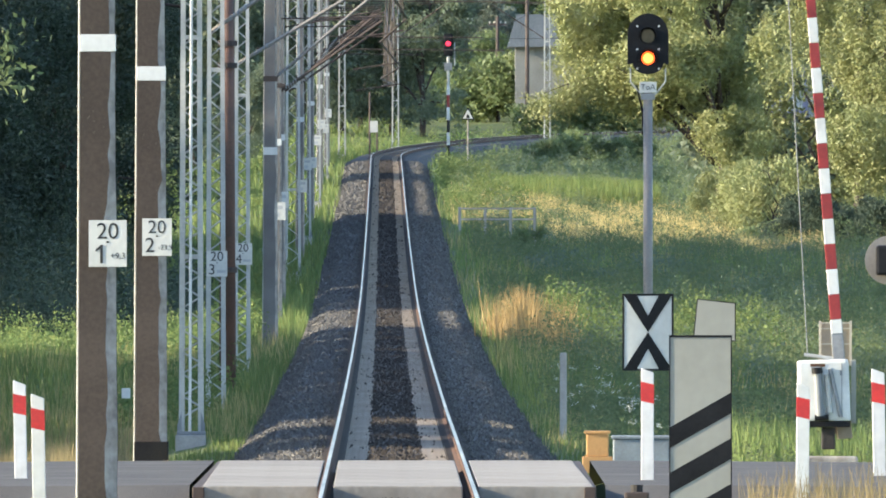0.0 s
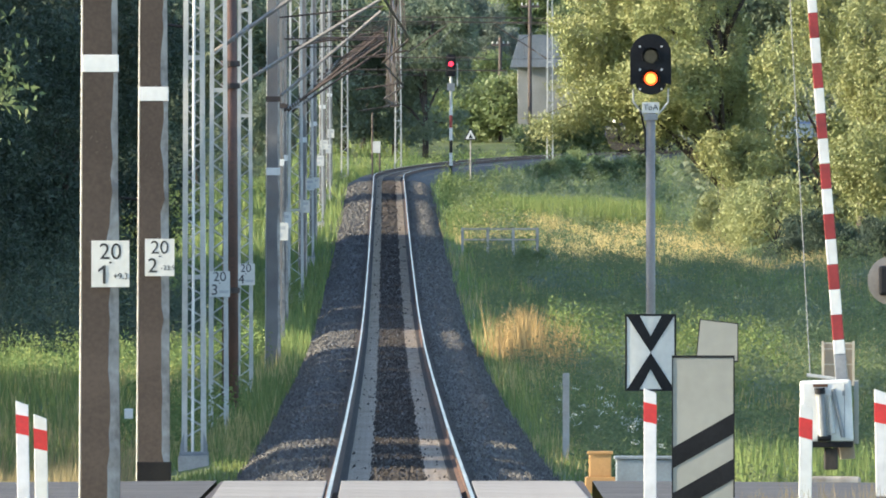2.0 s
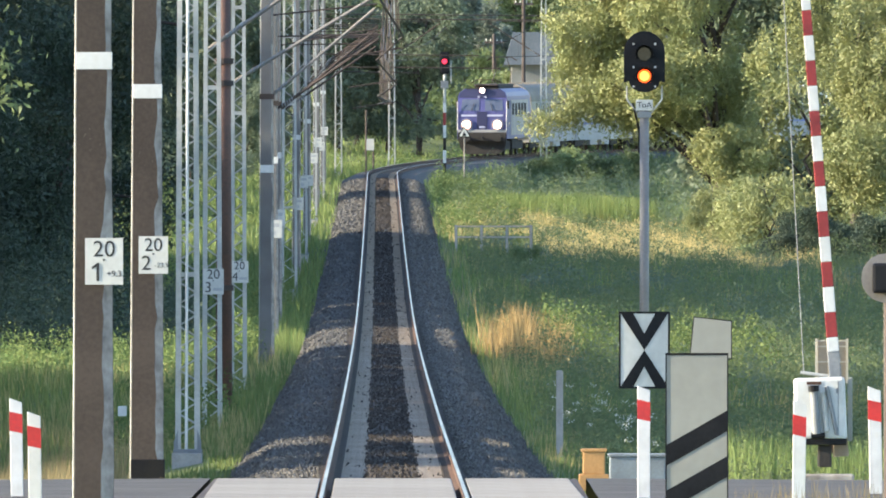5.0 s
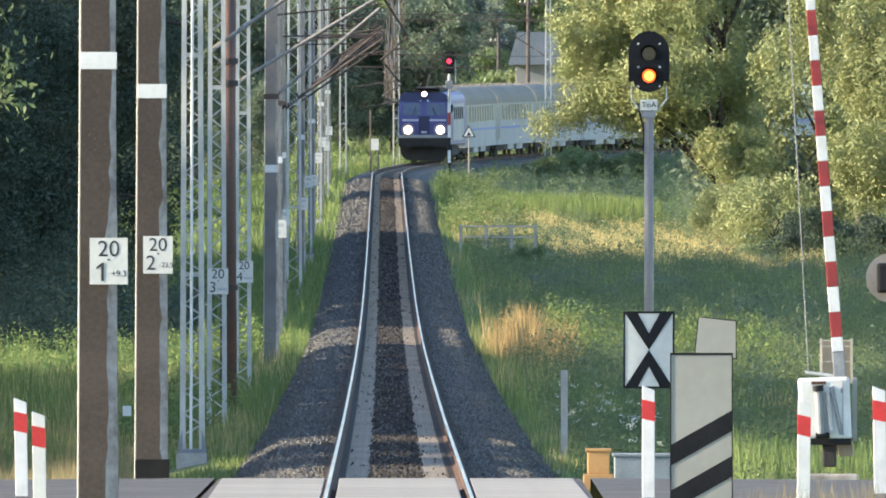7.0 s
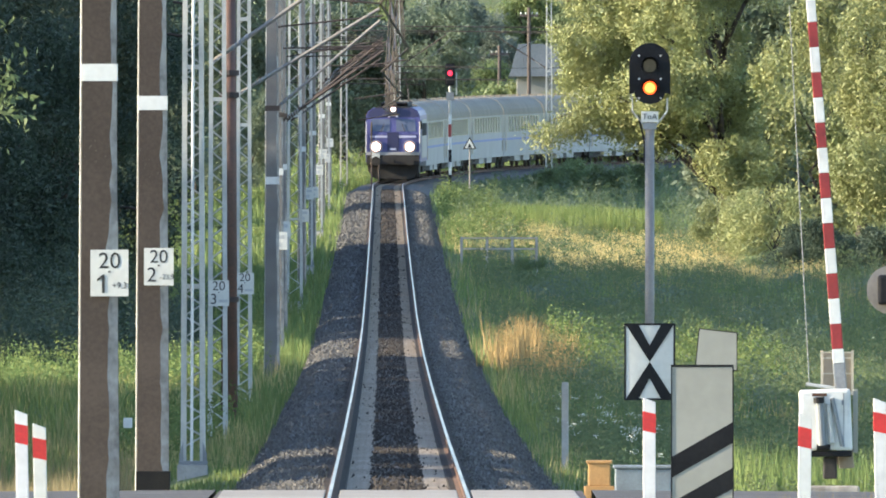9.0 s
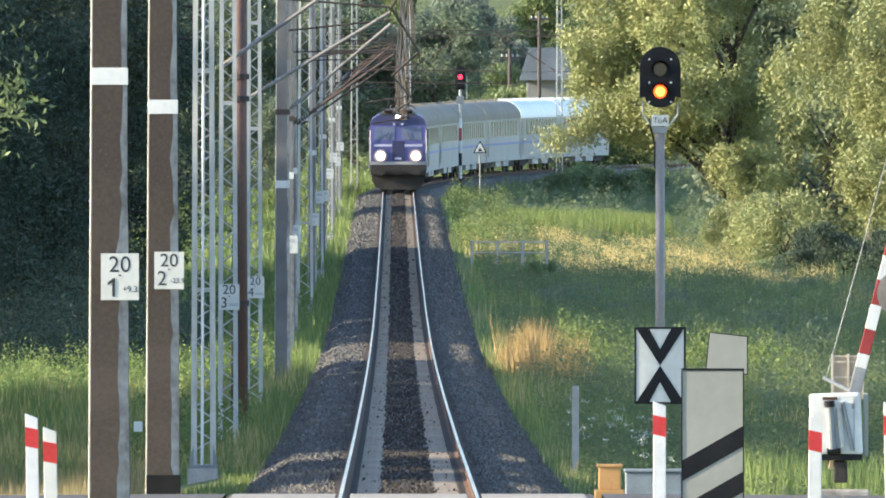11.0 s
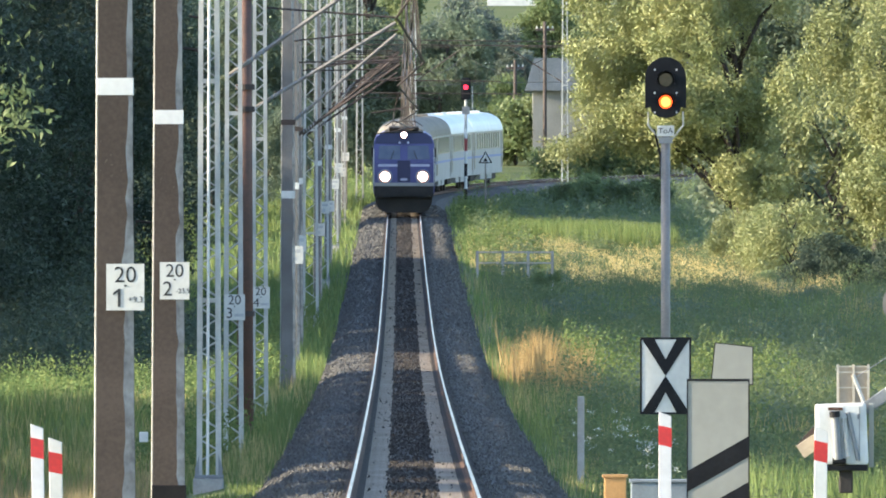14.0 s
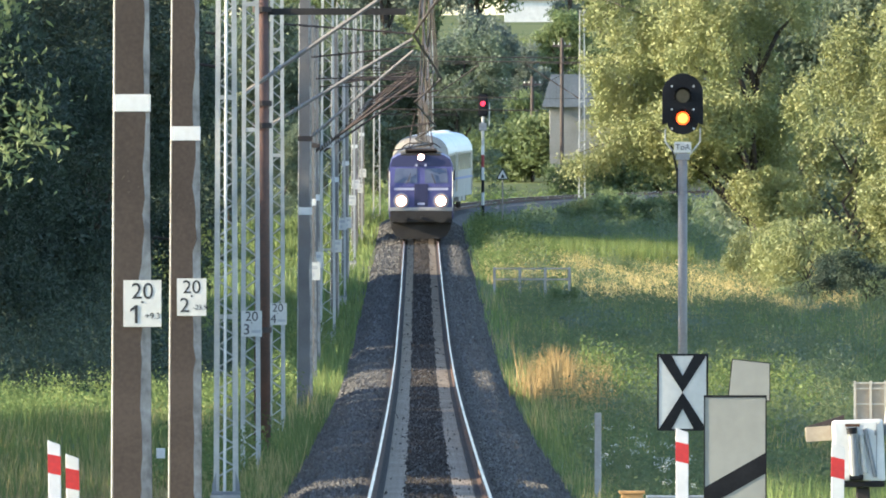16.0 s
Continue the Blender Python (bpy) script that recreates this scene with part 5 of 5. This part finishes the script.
herbs("meadow_herbs", "lush mixed green herbs of the meadow", "herb", 4200, 240, 480, 2.7, 12, 0.10, 1.0, 0.036, 1.0)
herbs("meadow_herbs", "lush mixed green herbs of the meadow", "herb", 5600, 470, 800, 2.9, 22, 0.1, 1.35, 0.048, 2.0)
herbs("meadow_herbs", "tall grey-green herbs standing in drifts", "leaf_grey", 1500, 420, 800, 3.4, 22, -0.5, 1.9, 0.045, 7.0)
herbs("meadow_herbs", "lush mixed green herbs of the far meadow", "herb", 4600, 790, 1330, 3.0, 30, 0.1, 1.6, 0.065, 3.0)
herbs("meadow_herbs", "tall grey-green herbs standing in drifts", "leaf_grey", 1500, 900, 1330, 3.4, 30, -0.6, 2.4, 0.06, 8.0)
def mounds(name, label, material, n, d0, d1, off0, off1, r0, r1, leaf, per):
    """Rounded thickets of herbs: leaves on a dome turn outwards, so that each thicket has a sunny and a shady side."""
    y = d0 * (d1 / d0) ** RNG.uniform(0, 1, n)
    x = track_x(y) + off0 + (np.minimum(off1, 0.0235 * y + 1.0 - track_x(y)) - off0) * RNG.uniform(0, 1, n)
    r = RNG.uniform(r0, r1, n)
    x = np.maximum(x, track_x(y) + 2.5 + r)
    base = np.repeat(np.stack([x, y, ground_z(x, y)], 1), per, axis=0)
    rr = np.repeat(r, per)[:, None]
    d = unit(n * per)
    d[:, 2] = np.abs(d[:, 2])
    tall = np.repeat(RNG.uniform(0.75, 1.15, n), per)
    c = base + d * rr * RNG.uniform(0.72, 1.12, (n * per, 1)) * np.stack([np.full(n * per, 1.25), np.full(n * per, 2.5), tall], 1)
    nrm = d + 0.55 * unit(n * per)
    u = np.cross(nrm, unit(n * per))
    u /= np.linalg.norm(u, axis=1, keepdims=True)
    v = np.cross(nrm, u)
    v /= np.linalg.norm(v, axis=1, keepdims=True)
    sz = leaf * RNG.uniform(0.6, 1.4, (n * per, 1))
    return solid(name, raw(name, quads(c, u * sz, v * sz * 0.5), 4, material), material, label, "weeds", kind="stuff")


mounds("herb_thickets", "rounded green thickets of tall herbs", "herb", 130, 330, 800, 3.3, 20, 0.35, 0.8, 0.055, 420)
mounds("herb_thickets", "rounded yellow-green thickets beside the ballast", "grass", 46, 800, 1000, 2.6, 5.5, 0.4, 0.85, 0.07, 420)
mounds("herb_thickets", "rounded green thickets on the far meadow", "herb", 110, 840, 1330, 4.0, 30, 0.5, 1.15, 0.08, 420)
mounds("herb_thickets", "rounded grey-green thickets on the far meadow", "leaf_grey", 60, 600, 1330, 4.0, 30, 0.5, 1.0, 0.075, 420)
n = 16000
x, y = RNG.uniform(0.4, 15, n), RNG.uniform(792, 886, n)
solid("straw_stand", raw("straw_stand", blades(x, y, RNG.uniform(0.4, 0.85, n) * (0.8 + 0.3 * np.sin(x * 1.9 + y * 0.1)), np.full(n, 0.013), 0.3), 4, "dry"), "dry", "sunlit stand of pale straw-coloured grass", "grass", kind="stuff")
weeds("tall_weeds", "yellow-green tall weeds on the meadow", "grass", 420, 3.9, 9.5, 488, 522, 1.1, 1.9, 0.045, 0.18, 20)
weeds("tall_weeds", "bright weeds beside the far ballast", "grass", 620, 2.6, 5.6, 800, 1000, 0.6, 1.5, 0.06, 0.3, 24, -0.1, 1.0)
weeds("tall_weeds", "pale yellow weeds in the meadow", "dry", 620, 3.2, 17, 795, 880, 0.4, 0.9, 0.05, 0.28, 20, -0.1, 3.0)
n = 9000
x, y = RNG.uniform(2.6, 9.4, n), RNG.uniform(892, 926, n)
x, y = x + 0.4 * np.sin(y), y + 5 * np.sin(x * 0.8)
solid("reed_stand", raw("reed_stand", blades(x, y, RNG.uniform(1.0, 1.45, n), np.full(n, 0.016), 0.2), 4, "grass"), "grass", "dense stand of bright green reeds on the meadow", "reeds", kind="stuff")
weeds("tall_weeds", "green weeds beside the masts", "grass", 330, -4.6, -2.7, 306, 640, 0.5, 1.2, 0.04, 0.16, 26, -0.3, 4.0)
weeds("tall_weeds", "dense weeds near the crossing", "leaf", 260, 2.6, 7.5, 250, 430, 0.3, 0.9, 0.035, 0.16, 26, -0.2, 5.0)
weeds("tall_weeds", "weeds on the far embankment", "grass", 260, -9, -3, 800, 1300, 0.5, 1.2, 0.07, 0.3, 24, 0.0, 6.0)
weeds("tall_weeds", "weeds beyond the bend", "grass", 300, -14, -3, 1150, 1330, 0.5, 1.4, 0.08, 0.35, 24, 0.0, 7.0)
weeds("tall_weeds", "sunlit yellow-green weeds in front of the wood", "grass", 620, -14, -3.4, 470, 524, 0.7, 1.4, 0.042, 0.17, 18)
# undergrowth darkened by its leaf colour, for the shade before the wood
weeds("undergrowth", "undergrowth with the shade of the wood put into its dark colour", "leaf_dark", 620, -14.5, -5.2, 536, 600, 0.8, 2.2, 0.06, 0.35, 36)
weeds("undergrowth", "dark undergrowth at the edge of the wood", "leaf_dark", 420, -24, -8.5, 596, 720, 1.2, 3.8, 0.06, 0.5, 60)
n = 5000
x, y = RNG.uniform(3.3, 6.5, n), RNG.uniform(243, 264, n)
solid("tall_grass", raw("tall_grass", blades(x, y, RNG.uniform(0.5, 1.05, n), np.full(n, 0.009)), 4, "grass"), "grass", "stand of tall bright grass behind the barrier", "grass", kind="stuff")
# rust-brown stand of dock beside the ballast
n = 2600
x, y = 2.0 + RNG.normal(size=n) * 0.32 + RNG.choice([-0.15, 0.55], n), 492 + RNG.normal(size=n) * 8
solid("dry_dock", raw("dry_dock", blades(x, y, RNG.uniform(0.5, 1.6, n) * (0.8 + 0.2 * np.sin(x * 7)), np.full(n, 0.012)), 4, "dock"), "dock", "rust-coloured stand of dried dock stalks", "weeds", kind="stuff")
weeds("dry_dock", "leafy rust-brown dock plants beside the ballast", "dock", 110, 2.7, 4.5, 484, 506, 0.6, 1.25, 0.04, 0.16, 20)
# white flowers
n = 34
x, y = RNG.uniform(1.75, 3.1, n), RNG.uniform(285, 335, n)
c = np.stack([x, y, ground_z(x, y) + RNG.uniform(0.55, 1.05, n)], 1)
solid("wild_flowers", raw("wild_flowers", leaf_cloud(c, (0.04, 0.04, 0.022), 14, 0.016), 4, "petal"), "petal", "white umbel flowers in the grass", "flowers", kind="stuff")

# loose ballast stones
n = 110000
y = 190 * (1020 / 190) ** RNG.uniform(0, 1, n)
d = RNG.uniform(-2.5, 2.5, n)
keep = ~((y > 203.5) & (y < 229)) & (np.abs(np.abs(d) - 0.75) > 0.12) & ((np.abs(d) > 0.88) | (np.abs(d) < 0.33) | ((np.abs(d) < 0.6) & (RNG.uniform(0, 1, n) < 0.03)))
y, d = y[keep], d[keep]
z = np.maximum(np.interp(d, [p[0] for p in PROFILE], [p[1] for p in PROFILE]), np.where((np.abs(d) > 0.3) & (np.abs(d) < 0.6), -0.152, -9)) + rail_z(y)
c = np.stack([track_x(y) + d, y, z], 1)
s = RNG.uniform(0.014, 0.034, (len(c), 1)) * np.clip(y / 400, 1, 2.0)[:, None]
e = [unit(len(c)) * s for _ in range(3)]
tri = np.stack([c + e[0], c + e[1], c + np.array([0, 0, 1]) * s * 1.2, c + e[1], c + e[2], c + np.array([0, 0, 1]) * s * 1.2, c + e[2], c + e[0], c + np.array([0, 0, 1]) * s * 1.2], 1).reshape(-1, 3)
inner = np.repeat(np.abs(d) < 0.62, 9)
solid("loose_ballast", raw("loose_ballast", tri[~inner], 3, "stone"), "stone", "loose grey ballast stones", "stones", kind="stuff")
solid("loose_ballast", raw("loose_ballast", tri[inner], 3, "stone_dark"), "stone_dark", "dark oily ballast stones between the rails", "stones", kind="stuff")

# sleepers: the near ones singly, the rest joined
for i in range(300):
    y = 228.9 + i * 0.62
    part("sleeper", SLEEPER, "sleeper", track, at=(float(track_x(y)), y, float(rail_z(y))))
co = np.empty(len(SLEEPER.vertices) * 3)
SLEEPER.vertices.foreach_get("co", co)
co = co.reshape(-1, 3)
polys = [tuple(p.vertices) for p in SLEEPER.polygons]
vs, fs = [], []
for i in range(1300):
    y = 228.9 + (300 + i) * 0.62
    k = len(vs)
    vs.extend((co + np.array([float(track_x(y)), y, float(rail_z(y))])).tolist())
    fs.extend(tuple(a + k for a in p) for p in polys)
me = bpy.data.meshes.new("far_sleepers")
me.from_pydata(vs, [], fs)
me.materials.append(M["sleeper"])
tagged(part("far_sleepers", me, "sleeper", track), kind="stuff")

loco = locomotive()
coaches = [coach("coach_roof", "beige and grey passenger coach with a dull beige roof")]
for _ in range(4):
    coaches.append(copy_thing(coaches[0], pose(0, 1400, 8)))
coaches.append(coach("coach_roof_white", "beige and grey passenger coach with a white roof"))
coaches.append(copy_thing(coaches[5], pose(0, 1400, 8)))


# ---- motion ----
FRONT = [(0.0, 1280), (3.5, 1193), (4.2, 1176), (7.0, 1106), (8.5, 1071), (11.0, 1014), (12.5, 980), (16.0, 902)]


def front(t):
    ts, ys = [f[0] for f in FRONT], [f[1] for f in FRONT]
    return float(np.mean([np.interp(t + k, ts, ys) if 0 <= t + k <= 16 else np.interp(t, ts, ys) - (-22.5 * -k) for k in (-0.4, 0.0, 0.4)]))


def on_track(back, half, t):
    """Pose of a vehicle whose middle is `back` metres behind the train's front; its bogies stand half metres from the middle."""
    y = front(t) + back
    a = Vector((float(track_x(y - half)), y - half, float(rail_z(y - half))))
    b = Vector((float(track_x(y + half)), y + half, float(rail_z(y + half))))
    d = b - a
    mid = (a + b) / 2
    return pose(mid.x, mid.y, mid.z, math.degrees(math.atan2(d.z, d.y)), 0, -math.degrees(math.atan2(d.x, d.y)))


BOOM = [(0, -4.5), (8.6, -4.5), (9.4, -4.0), (10.0, 0), (10.8, 9), (11.0, 14), (11.5, 23), (12.0, 30), (12.5, 37), (13.5, 49), (14.5, 64), (15.5, 80), (16, 86)]


def motions():
    times = [0.5 * i for i in range(33)]
    walk(loco, [(t, on_track(7.9, 4.0, t)) for t in times])
    for k, c in enumerate(coaches):
        walk(c, [(t, on_track(16.0 + 12.6 + 25.2 * k, 8.9, t)) for t in times])
    walk(boom, [(t, pose(*BAR, 0, a, 0)) for t, a in BOOM])


motions()
